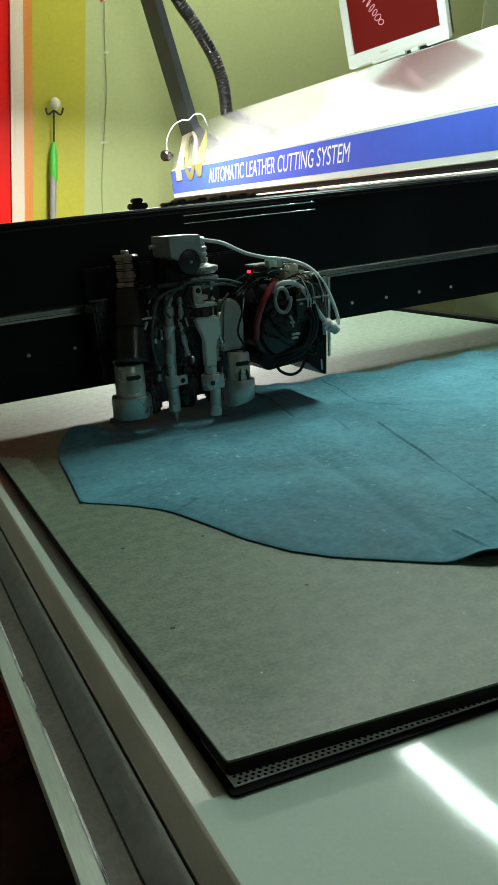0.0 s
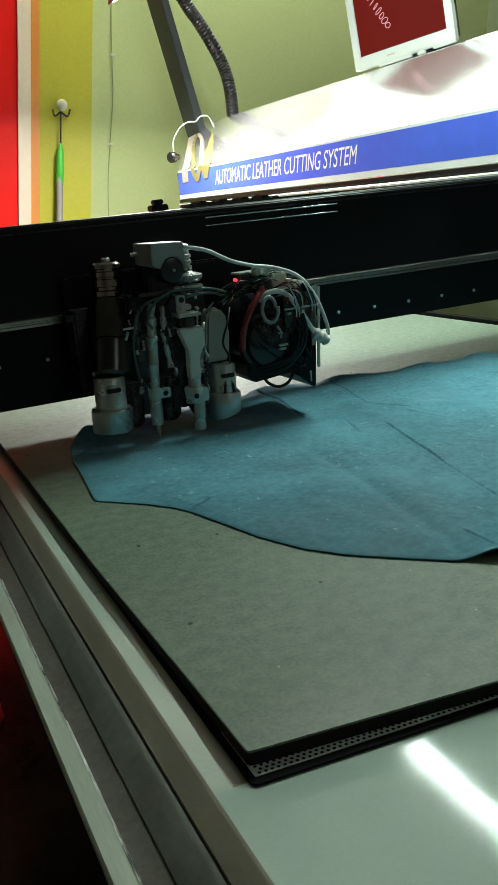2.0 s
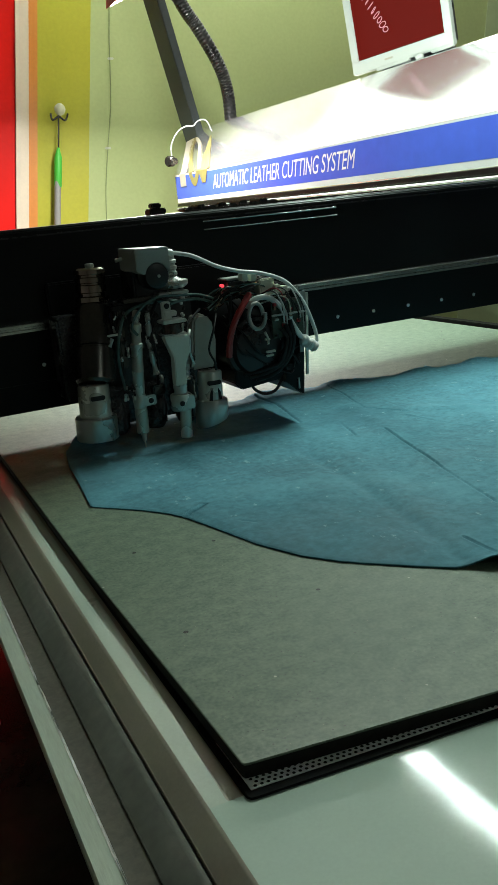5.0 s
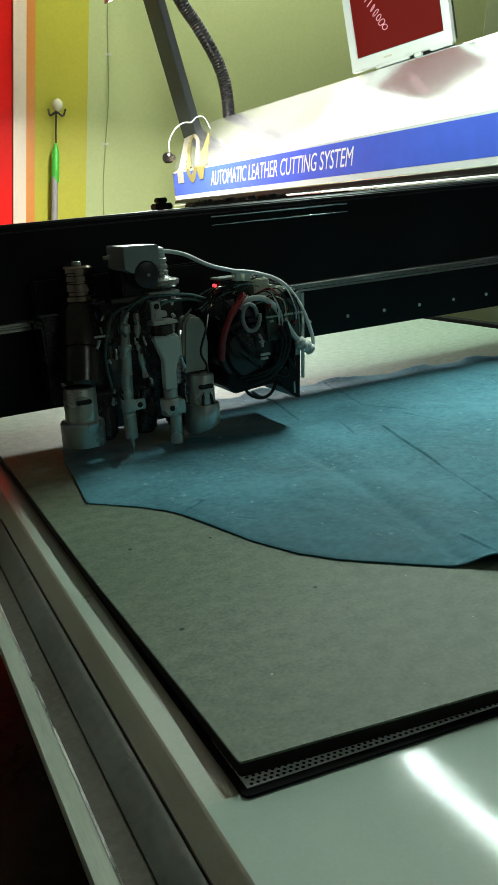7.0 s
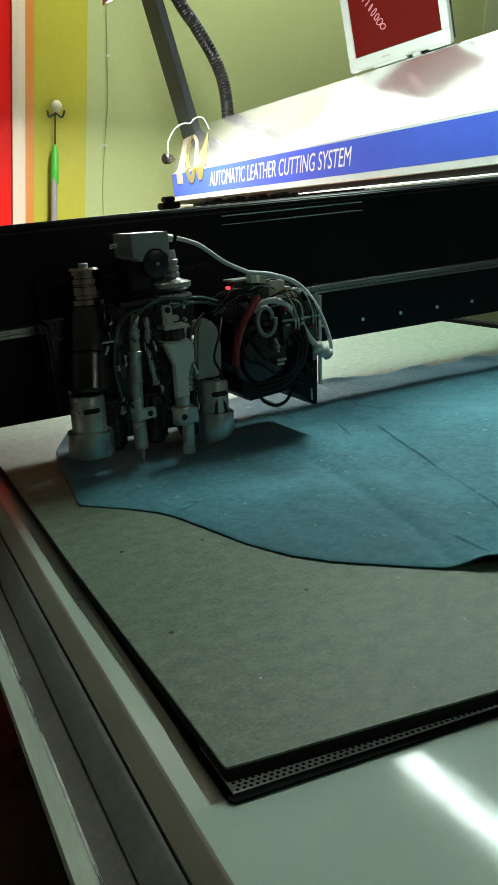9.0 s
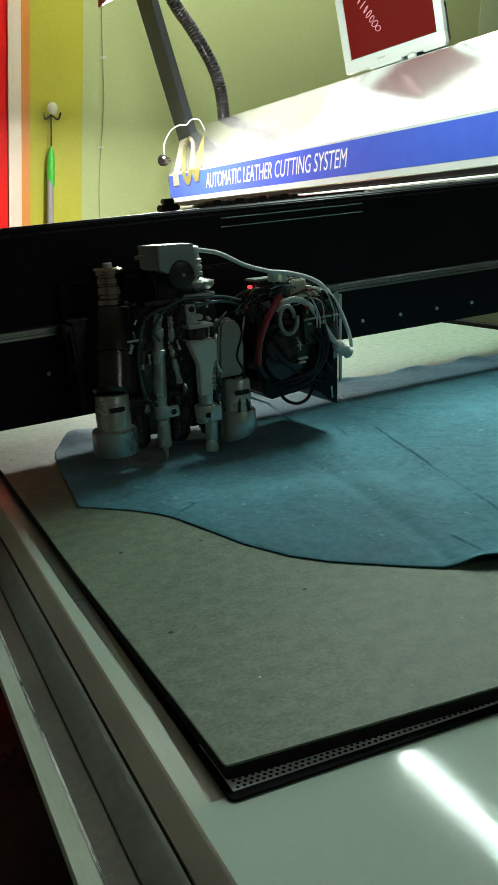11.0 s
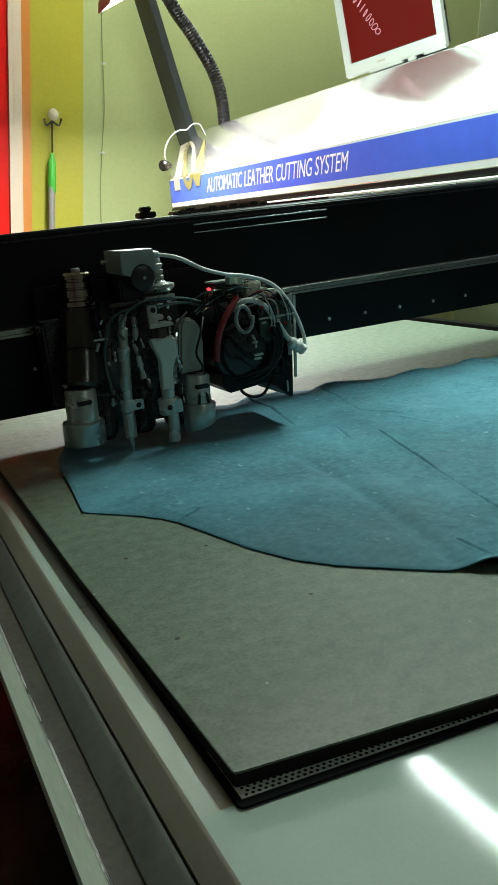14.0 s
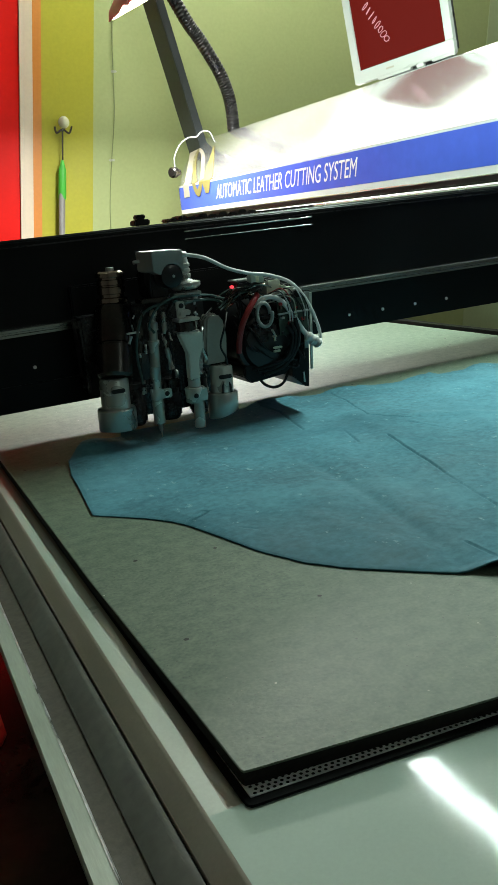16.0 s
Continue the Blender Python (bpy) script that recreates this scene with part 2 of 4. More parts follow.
def bx(bm, x0, x1, y0, y1, z0, z1, m=None):
    vs = [bm.verts.new((x, y, z)) for z in (z0, z1) for x, y in ((x0, y0), (x1, y0), (x1, y1), (x0, y1))]
    for q in ((3, 2, 1, 0), (4, 5, 6, 7), (0, 1, 5, 4), (1, 2, 6, 5), (2, 3, 7, 6), (3, 0, 4, 7)):
        bm.faces.new([vs[i] for i in q])
    if m:
        bmesh.ops.transform(bm, matrix=m, verts=vs)
    return bm


def box(*a, **k):
    return bx(bmesh.new(), *a, **k)


def lathe(bm, p0, p1, prof, seg=28):
    """Rings along the axis p0-p1; prof: (share of the way, radius)."""
    p0, p1 = Vector(p0), Vector(p1)
    q = (p1 - p0).to_track_quat("Z", "Y")
    rings = []
    for s, r in prof:
        c = p0.lerp(p1, s)
        rings.append([bm.verts.new(c + q @ Vector((r * math.cos(a), r * math.sin(a), 0))) for a in [2 * math.pi * i / seg for i in range(seg)]])
    for a, b in zip(rings, rings[1:]):
        for i in range(seg):
            j = (i + 1) % seg
            bm.faces.new((a[i], a[j], b[j], b[i]))
    bm.faces.new(rings[0][::-1])
    bm.faces.new(rings[-1])
    return bm


def rod(p0, p1, r, r2=None, seg=24, bm=None, ch=0.12):
    L = (Vector(p1) - Vector(p0)).length
    r2 = r if r2 is None else r2
    c = min(0.2, min(r, r2) * ch / max(L, 1e-6))
    return lathe(bm or bmesh.new(), p0, p1, [(0, r * (1 - ch)), (c, r), (1 - c, r2), (1, r2 * (1 - ch))], seg)


def smooth_path(pts, n=6):
    """A rounded path through the points."""
    P = [Vector(p) for p in pts]
    P = [P[0] * 2 - P[1]] + P + [P[-1] * 2 - P[-2]]
    out = []
    for a, b, c, d in zip(P, P[1:], P[2:], P[3:]):
        for i in range(n):
            t = i / n
            out.append(0.5 * ((2 * b) + (c - a) * t + (2 * a - 5 * b + 4 * c - d) * t * t + (3 * b - a - 3 * c + d) * t ** 3))
    return out + [P[-2]]


def sweep(pts, r, seg=10, n=6, bm=None, ribs=0):
    bm = bm or bmesh.new()
    path = smooth_path(pts, n)
    rings, up = [], Vector((0.13, 0.21, 1)).normalized()
    for i, p in enumerate(path):
        d = (path[min(i + 1, len(path) - 1)] - path[max(i - 1, 0)]).normalized()
        s = d.cross(up)
        s = s.normalized() if s.length > 1e-4 else Vector((1, 0, 0))
        u = s.cross(d).normalized()
        rr = r * (0.90 if ribs and i % 2 else 1.0)
        rings.append([bm.verts.new(p + rr * (math.cos(2 * math.pi * k / seg) * s + math.sin(2 * math.pi * k / seg) * u)) for k in range(seg)])
    for a, b in zip(rings, rings[1:]):
        for k in range(seg):
            j = (k + 1) % seg
            bm.faces.new((a[k], a[j], b[j], b[k]))
    bm.faces.new(rings[0][::-1])
    bm.faces.new(rings[-1])
    return bm


def prism(poly, axis, a, b, bm=None):
    """A polygon (two coordinates in order) drawn out along an axis from a to b."""
    bm = bm or bmesh.new()
    place = {"x": lambda u, v, w: (w, u, v), "y": lambda u, v, w: (u, w, v), "z": lambda u, v, w: (u, v, w)}[axis]
    A = [bm.verts.new(place(u, v, a)) for u, v in poly]
    B = [bm.verts.new(place(u, v, b)) for u, v in poly]
    bm.faces.new(A[::-1])
    bm.faces.new(B)
    for i in range(len(A)):
        j = (i + 1) % len(A)
        bm.faces.new((A[i], A[j], B[j], B[i]))
    return bm


def empty(name, m=None, **tags):
    ob = new(name)
    ob.empty_display_size = 0.05
    if m:
        ob.matrix_world = m
    return tagged(ob, **tags)


def interp(x, pts):
    return float(np.interp(x, [p[0] for p in pts], [p[1] for p in pts]))


ZB = 0.90    # top of the cutting mat
WALL_Y = 4.12

# ---- setting ----
FX0, FX1, FY0 = -3.6, 4.6, -5.0


def setting():
    tagged(part("floor", box(FX0, FX1, FY0, WALL_Y, -0.1, 0), M_FLOOR), "dark worn workshop floor", "floor", kind="structure")
    tagged(part("ceiling", box(FX0, FX1, FY0, WALL_Y, 3.3, 3.4), M_CEIL), "plain white ceiling", "ceiling", kind="structure")
    wx0, wx1, wz0, wz1 = 0.8, 3.8, 2.60, 3.26    # unseen high window, added as the bright source the hood mirrors
    wall = bmesh.new()
    bx(wall, FX0 - 0.12, wx0, WALL_Y, WALL_Y + 0.12, -0.1, 3.4)
    bx(wall, wx1, FX1 + 0.12, WALL_Y, WALL_Y + 0.12, -0.1, 3.4)
    bx(wall, wx0, wx1, WALL_Y, WALL_Y + 0.12, -0.1, wz0)
    bx(wall, wx0, wx1, WALL_Y, WALL_Y + 0.12, wz1, 3.4)
    tagged(part("wall_north", wall, M_GREEN), "light green painted wall behind the machine", "wall", kind="structure")
    win = tagged(new("added_window_1"), "added high white framed window with frosted panes, out of view", "window", kind="structure")
    fr = bmesh.new()
    for z in (wz0, wz1 - 0.04):
        bx(fr, wx0, wx1, WALL_Y + 0.03, WALL_Y + 0.08, z, z + 0.04)
    for x in (wx0, wx0 + 0.74, wx0 + 1.48, wx0 + 2.22, wx1 - 0.04):
        bx(fr, x, x + 0.04, WALL_Y + 0.03, WALL_Y + 0.08, wz0 + 0.04, wz1 - 0.04)
    part("window_frame", fr, M_WHITEPAINT, win)
    for i in range(4):
        x = wx0 + 0.042 + 0.74 * i
        part("pane", box(x, x + 0.696, WALL_Y + 0.05, WALL_Y + 0.056, wz0 + 0.042, wz1 - 0.042), M_PANE_GLOW, win, "frosted pane that glows, added with the window")
    # unseen walls, grey and set far off to limit bounced light
    tagged(part("wall_west", box(FX0 - 0.12, FX0, FY0, WALL_Y, -0.1, 3.4), M_PLAIN), "plain grey wall, out of view", "wall", kind="structure")
    tagged(part("wall_east", box(FX1, FX1 + 0.12, FY0, WALL_Y, -0.1, 3.4), M_PLAIN), "plain grey wall, out of view", "wall", kind="structure")
    tagged(part("wall_south", box(FX0 - 0.12, FX1 + 0.12, FY0 - 0.12, FY0, -0.1, 3.4), M_PLAIN), "plain grey wall, out of view", "wall", kind="structure")

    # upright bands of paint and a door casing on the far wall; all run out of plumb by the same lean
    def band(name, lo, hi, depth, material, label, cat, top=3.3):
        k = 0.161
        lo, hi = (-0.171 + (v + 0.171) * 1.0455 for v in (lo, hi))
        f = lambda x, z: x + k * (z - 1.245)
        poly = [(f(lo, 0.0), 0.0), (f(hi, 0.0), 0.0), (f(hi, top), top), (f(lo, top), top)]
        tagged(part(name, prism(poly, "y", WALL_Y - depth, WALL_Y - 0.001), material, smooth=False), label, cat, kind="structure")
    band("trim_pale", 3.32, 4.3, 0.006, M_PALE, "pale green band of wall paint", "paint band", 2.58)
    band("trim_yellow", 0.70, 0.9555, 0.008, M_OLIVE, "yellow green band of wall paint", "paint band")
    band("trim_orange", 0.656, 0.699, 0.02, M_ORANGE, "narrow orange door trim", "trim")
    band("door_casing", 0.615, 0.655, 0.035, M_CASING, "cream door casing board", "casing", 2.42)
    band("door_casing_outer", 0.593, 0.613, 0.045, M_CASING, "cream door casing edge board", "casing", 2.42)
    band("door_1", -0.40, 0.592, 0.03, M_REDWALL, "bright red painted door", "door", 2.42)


setting()

# ---- cutting table ----


def cutting_table():
    t = empty("cutting_table", label="pale grey steel cutting table with black mat edge", category="cutting table")
    # side frame: rim and front in one bent sheet, sloped face, joint, dark channel, outer rail
    y0, y1 = -0.34, 3.3
    plan = [(-0.030, y0), (1.28, y0), (1.28, -0.01), (0.0, -0.01), (-0.030, -0.01)]
    part("top_sheet", prism(plan, "z", 0.8735, 0.8845), M_WHITE, t, "glossy pale sheet steel top")
    plan = [(-0.0165, -0.01), (-0.0172, -0.006), (-0.0155, 0.04), (-0.0122, 0.15), (-0.0092, 0.30), (-0.0102, y1), (-0.030, y1), (-0.030, -0.01)]
    part("rim", prism(plan, "z", 0.8735, 0.8845), M_RIM, t, "green grey painted rim")
    part("front_sheet", box(-0.030, 1.28, y0, y0 + 0.01, 0.62, 0.8730), M_WHITE, t, "pale sheet steel front")
    part("side_panel", prism([(-0.0300, 0.775), (-0.0300, 0.8844), (-0.0312, 0.8841), (-0.0330, 0.8828), (-0.0465, 0.8705), (-0.0465, 0.775)], "y", y0, y1), M_SIDE, t, "greyish beige side panel")
    part("joint_strip", box(-0.0485, -0.0467, y0, y1, 0.775, 0.866), M_HOLE, t, "black joint")
    part("channel_panel", prism([(-0.0487, 0.775), (-0.0487, 0.8695), (-0.054, 0.8690), (-0.0715, 0.8565), (-0.0715, 0.775)], "y", y0, y1), M_DARKSIDE, t, "dark grey green folded panel")
    part("channel", prism([(-0.0715, 0.775), (-0.0715, 0.8550), (-0.080, 0.8535), (-0.0925, 0.8545), (-0.0925, 0.775)], "y", y0, y1), M_TROUGH, t, "brown dusty channel")
    part("outer_rail", prism([(-0.0932, 0.862), (-0.0932, 0.868), (-0.0948, 0.8703), (-0.1090, 0.8698), (-0.1106, 0.868), (-0.1106, 0.862)], "y", y0, y1), M_RAIL, t, "worn bright metal guide rail")
    # the rail's highlight, put in as a thin pale strip
    part("highlight_edge", prism([(-0.0929, 0.864), (-0.0929, 0.8688), (-0.0942, 0.8708), (-0.0952, 0.8708), (-0.0952, 0.8704), (-0.0945, 0.8704), (-0.0931, 0.868), (-0.0931, 0.864)], "y", y0, y1), M_RAIL_GLINT, t, "pale strip for the highlight on the rail's edge")
    part("ledge", box(-0.0168, -0.0045, -0.0098, y1, 0.868, 0.8825), M_SIDE, t, "brown grey ledge")
    part("base_cabinet", box(0.14, 1.24, -0.30, 3.25, 0.10, 0.62), M_SIDE, t)
    part("plinth", box(0.17, 1.20, -0.25, 3.2, 0.0, 0.10), M_BLACK, t)
    part("rail_support", box(-0.0985, -0.0928, -0.3, 3.25, 0.79, 0.8618), M_BLACK, t)
    # bed under the mat
    part("bed", box(-0.004, 1.26, -0.008, 3.28, 0.62, 0.8815), M_BLACK, t)
    part("right_ledge", box(1.262, 1.284, -0.02, 3.28, 0.62, 0.907), M_BLACK, t, "black ledge along the table")
    # black border and perforated plate showing past the mat
    k = -0.068
    poly = [(-0.0055, -0.0145), (-0.0035, -0.0178), (-0.0005, -0.0188), (1.25, -0.0195 + k * 1.25), (1.25, 0.08), (-0.0055, 0.08)]
    part("plate_border", prism(poly, "z", 0.8846, 0.8866), M_BORDER, t, "black rubber edge", bevel=0.0008)
    poly = [(0.0, -0.0105), (1.25, -0.0105 + k * 1.25), (1.25, 0.05), (0.0, 0.05)]
    plate = part("perforated_plate", prism(poly, "z", 0.8866, 0.8876), M_PERF, t, "bright perforated steel plate")
    # punched holes in staggered rows
    hole = bmesh.new()
    ring = [hole.verts.new((0.00135 * math.cos(a), 0.00135 * math.sin(a), 0)) for a in [i * math.pi / 4 for i in range(8)]]
    hole.faces.new(ring)
    me = bpy.data.meshes.new("hole")
    hole.to_mesh(me)
    hole.free()
    me.materials.append(M_HOLE)
    for i in range(56):
        for j in range(5):
            x = 0.004 + i * 0.0047 + (0.00235 if j % 2 else 0)
            y = -0.0085 + k * x + j * 0.0038
            ob = new("hole", me)
            ob.location = (x, y, 0.8877)
            ob.parent = plate
    return t


cutting_table()


def cutting_mat():
    """Thick fibre mat, front edge laid slightly out of square, with a pale worn arris."""
    k = -0.115
    poly = [(0.001, 0.0), (0.005, -0.001), (1.25, k * 1.25), (1.25, 3.2), (-0.0068, 3.2), (-0.0062, 0.40), (-0.0010, 0.10), (0.0, 0.003)]
    t = empty("cutting_mat", label="grey speckled fibre cutting mat on the table", category="cutting mat")
    part("mat_top", prism(poly, "z", 0.8982, ZB), M_BOARD, t, bevel=0.0005)
    part("mat_core", prism([(x + (0.0004 if x < 1 else 0), y + (0.0012 if y < 1 else 0)) for x, y in poly], "z", 0.8877, 0.8982), M_BOARD_EDGE, t, "core layer, its front shade put into the near-black colour")


cutting_mat()


def red_floor_patch():
    """Ribbed sheet with rounded corners, added beside the table for an unidentified red patch."""
    f = empty("red_floor_patch", label="dark red ribbed sheet on the floor, added for an unidentified red patch", category="floor mat")
    x0, x1, y0, y1, c = -0.75, -0.045, 1.62, 2.90, 0.06
    poly = [(x0 + c, y0), (x1 - c, y0), (x1 - 0.3 * c, y0 + 0.3 * c), (x1, y0 + c), (x1, y1 - c), (x1 - 0.3 * c, y1 - 0.3 * c), (x1 - c, y1), (x0 + c, y1), (x0, y1 - c), (x0, y0 + c)]
    part("sheet", prism(poly, "z", 0.0, 0.008), M_REDPATCH, f, bevel=0.002)
    for i in range(32):
        y = y0 + 0.09 + i * 0.04
        part("rib", prism([(y, 0.0081), (y + 0.003, 0.0115), (y + 0.015, 0.0115), (y + 0.018, 0.0081)], "x", x0 + 0.04, x1 - 0.04), M_REDPATCH, f)


red_floor_patch()

# ---- leather ----
FRONT = [(0.05, 0.595), (0.07, 0.572), (0.102, 0.535), (0.125, 0.50), (0.137, 0.473), (0.159, 0.392), (0.171, 0.345), (0.196, 0.282), (0.222, 0.244), (0.262, 0.203), (0.302, 0.164), (0.34, 0.143), (0.45, 0.09), (0.7, 0.02), (1.2, -0.03)]
BACK = [(0.05, 0.596), (0.058, 0.67), (0.066, 0.748), (0.07, 0.80), (0.084, 0.88), (0.129, 0.95), (0.25, 0.99), (0.463, 0.997), (0.57, 1.0), (0.64, 0.975), (0.70, 0.972), (0.764, 0.958), (0.849, 0.957), (0.926, 0.945), (1.007, 0.936), (1.2, 0.91)]


def leather():
    # folds: way, width, height; sharp ones first, then soft waves
    folds = [([(0.527, 0.63), (0.507, 0.55), (0.478, 0.42), (0.445, 0.267), (0.43, 0.22)], 0.0013, -0.0034), ([(0.475, 0.99), (0.481, 0.911), (0.454, 0.77)], 0.0022, -0.005),
             ([(0.62, 0.97), (0.611, 0.90), (0.578, 0.77), (0.617, 0.699)], 0.0013, -0.0032), ([(0.352, 0.215), (0.352, 0.16)], 0.0014, -0.003),
             ([(0.137, 0.474), (0.172, 0.495)], 0.0024, -0.003), ([(0.50, 0.72), (0.475, 0.63)], 0.0018, -0.0016), ([(0.60, 0.68), (0.63, 0.55)], 0.0018, -0.0016),
             ([(0.186, 0.415), (0.197, 0.40)], 0.0026, -0.002), ([(0.85, 0.75), (0.66, 0.30)], 0.002, -0.003),
             ([(0.41, 0.66), (0.375, 0.604), (0.358, 0.42), (0.33, 0.239), (0.317, 0.175)], 0.010, -0.0028), ([(0.43, 0.62), (0.39, 0.42), (0.36, 0.26)], 0.016, 0.002),
             ([(0.57, 0.80), (0.50, 0.45)], 0.020, 0.003), ([(0.75, 0.80), (0.62, 0.42)], 0.018, 0.003), ([(0.30, 0.88), (0.22, 0.62)], 0.02, 0.0025),
             ([(0.64, 0.70), (0.80, 0.55)], 0.016, 0.0022), ([(0.22, 0.78), (0.36, 0.74)], 0.014, 0.003), ([(0.26, 0.42), (0.30, 0.24)], 0.015, 0.0018)]
    xs = np.array(sorted(set([0.05 + 0.004 * i for i in range(6)] + [0.0725 + 0.0016 * i for i in range(705)])))
    ny = 330
    S = np.linspace(0, 1, ny + 1)[None, :]
    F = np.array([interp(x, FRONT) for x in xs])[:, None]
    B = np.array([interp(x, BACK) for x in xs])[:, None]
    wob = np.array([0.006 * noise.noise((x * 26, 0, 3)) + 0.002 * noise.noise((x * 90, 0, 5)) for x in xs])[:, None]
    curl = np.array([max(0, noise.noise((x * 15, 0.3, 8)) + 0.2) for x in xs])[:, None]
    X = xs[:, None] + 0 * S
    Y = F + (B - F) * S + (wob * S ** 6 * 1.6 + wob * 0.3 * (1 - S) ** 6) * np.minimum(1, (X - 0.05) / 0.04)
    edge = np.maximum(0, np.minimum(Y - F, B - Y))
    k = np.minimum(1, edge / 0.06)
    soft = np.array([[noise.noise((x * 7, y * 7, 1)) + 0.35 * noise.noise((x * 40, y * 40, 2)) for y in col] for x, col in zip(xs, Y)])
    Z = 0.0017 + np.minimum(1, edge / 0.008) * 0.0008 + k * (0.0022 + 0.0019 * soft)
    Z += np.exp(-np.maximum(0, B - Y) / 0.022) * (0.003 + 0.014 * curl) * np.where(X > 0.2, 1, 0.3)
    Z += 0.016 * np.exp(-((X - 0.13) / 0.05) ** 2 - ((Y - 0.93) / 0.05) ** 2)
    Z += 0.012 * np.exp(-(np.maximum(0, 0.34 - X) / 0.022) ** 2 - (np.maximum(0, X - 0.36) / 0.04) ** 2) * np.exp(-np.maximum(0, Y - F) / 0.018)
    for way, w, h in folds:
        near = np.full(X.shape, 9.0)
        for (ax, ay), (cx, cy) in zip(way, way[1:]):
            dx, dy = cx - ax, cy - ay
            t = np.clip(((X - ax) * dx + (Y - ay) * dy) / (dx * dx + dy * dy), 0, 1)
            near = np.minimum(near, np.hypot(X - ax - dx * t, Y - ay - dy * t))
        if w < 0.005:
            w *= 0.8
            h = 1.35 * h * np.clip(0.72 + 1.3 * soft, 0.3, 1.15)
        Z += h * np.exp(-(near / w) ** 2)
        if w < 0.005:
            Z += 0.10 * np.abs(h) * np.exp(-((near - 3 * w) / (2 * w)) ** 2)    # the lips of a sharp fold
    Z = ZB + np.maximum(Z, 0.0015)
    n = ny + 1
    verts = np.stack([X, Y, Z], 2).reshape(-1, 3).tolist()
    faces = [(i * n + j, (i + 1) * n + j, (i + 1) * n + j + 1, i * n + j + 1) for i in range(len(xs) - 1) for j in range(ny)]
    me = bpy.data.meshes.new("leather_hide")
    me.from_pydata(verts, [], faces)
    for p in me.polygons:
        p.use_smooth = True
    me.materials.append(M_LEATHER)
    ob = new("leather_hide", me)
    so = ob.modifiers.new("thickness", "SOLIDIFY")
    so.thickness, so.offset = 0.0014, -1
    tagged(ob, "teal blue suede leather hide, creased, lying on the mat", "leather")


leather()

# ---- hood along the far side of the table ----


def hood():
    h = empty("hood", label="white glossy machine hood with blue lettered stripe", category="machine hood")
    x, y0, y1 = 1.286, 0.5, 3.50
    prof = [(x, 1.288), (x, 1.412), (x + 0.008, 1.421), (1.57, 1.636), (1.582, 1.642), (1.60, 1.642), (1.95, 1.62), (1.95, 1.26), (1.33, 1.26), (x + 0.004, 1.280)]
    shell = prism(prof, "y", y0, y1)
    for v in shell.verts:
        if v.co.y > 3:
            v.co.y += min(0.5, 1.7 * (v.co.x - x))    # the far end is cut on the slant
    part("shell", shell, M_HOOD, h, bevel=0.002)
    part("blue_stripe", box(x - 0.0016, x - 0.0003, y0, 3.488, 1.3065, 1.405), M_BLUE, h, "blue stripe film")
    part("lower_groove", box(x - 0.002, x + 0.01, y0, y1, 1.272, 1.283), M_BLACK, h, "dark joint under the hood")
    part("lower_lip", rod((x - 0.004, y0, 1.261), (x - 0.004, y1, 1.261), 0.005, seg=16), M_CHROME, h, "bright white lower lip")
    part("edge_strip", box(x - 0.0014, x - 0.0003, y0, 3.49, 1.2875, 1.3062), M_WHITEPAINT, h, "white edge under the stripe")
    part("edge_strip", box(x - 0.0014, x - 0.0003, y0, 3.49, 1.4053, 1.4125), M_WHITEPAINT, h, "white edge over the stripe")
    part("under_frame", box(1.33, 1.9, y0, y1, 1.205, 1.256), M_BLACK, h, "black frame under the hood")
    for y in (0.7, 2.9):
        part("post", box(1.60, 1.72, y, y + 0.12, 0.0, 1.205), M_BLACK, h)
    # lettering on the stripe, reading towards the viewer's side
    cu = bpy.data.curves.new("lettering", "FONT")
    cu.body, cu.size, cu.extrude, cu.shear, cu.align_x = "AUTOMATIC LEATHER CUTTING SYSTEM", 0.075, 0.0002, 0.42, "LEFT"
    ob = new("lettering_curve", cu)
    bpy.context.view_layer.update()
    me = bpy.data.meshes.new_from_object(ob)
    bpy.data.objects.remove(ob)
    w = max(v.co.x for v in me.vertices)
    hgt = max(v.co.y for v in me.vertices)
    me.materials.append(M_TEXT)
    tx = new("lettering", me)
    tx.matrix_world = Matrix.Translation((x - 0.0019, 3.045, 1.331)) @ Matrix(((0, 0, -1, 0), (-1.15 / w, 0, 0, 0), (0, 0.056 / hgt, 0, 0), (0, 0, 0, 1)))
    tx.parent = h
    tx["label"] = "white slanted capitals"
    # mark at the hood's end: plain shapes in grey and gold running from the stripe up the slope
    def lay(y, h):
        if h < 0:
            return (x - 0.0034, y, 1.414 + h)
        return (x + 0.008 + 0.789 * h - 0.0018, y, 1.421 + 0.6145 * h + 0.0024)

    def mark(lo, hi, left, right, m):
        bm = bmesh.new()
        hs = sorted([lo + (hi - lo) * i / 24 for i in range(25)] + [-0.0001, 0.0])
        rows = [(bm.verts.new(lay(left(v), v)), bm.verts.new(lay(right(v), v))) for v in hs]
        for (p, q), (u, v) in zip(rows, rows[1:]):
            bm.faces.new((p, q, v, u))
        part("mark_shape", bm, m, h, smooth=False)
    lean = lambda k: (lambda v: max(0.0, v) * k)
    oval = lambda v: 0.085 * math.sqrt(max(0.0, 1 - ((v - 0.11) / 0.171) ** 2))
    mark(-0.055, 0.28, lambda v: 3.425 + lean(1.62)(v), lambda v: 3.35 + lean(1.50)(v), M_SILVER)
    core = lambda v: 0.040 * math.sqrt(max(0.0, 1 - ((v - 0.11) / 0.135) ** 2))
    mark(-0.06, 0.28, lambda v: 3.245 + lean(1.8)(v) + oval(v), lambda v: 3.245 + lean(1.8)(v) + core(v), M_GOLD)
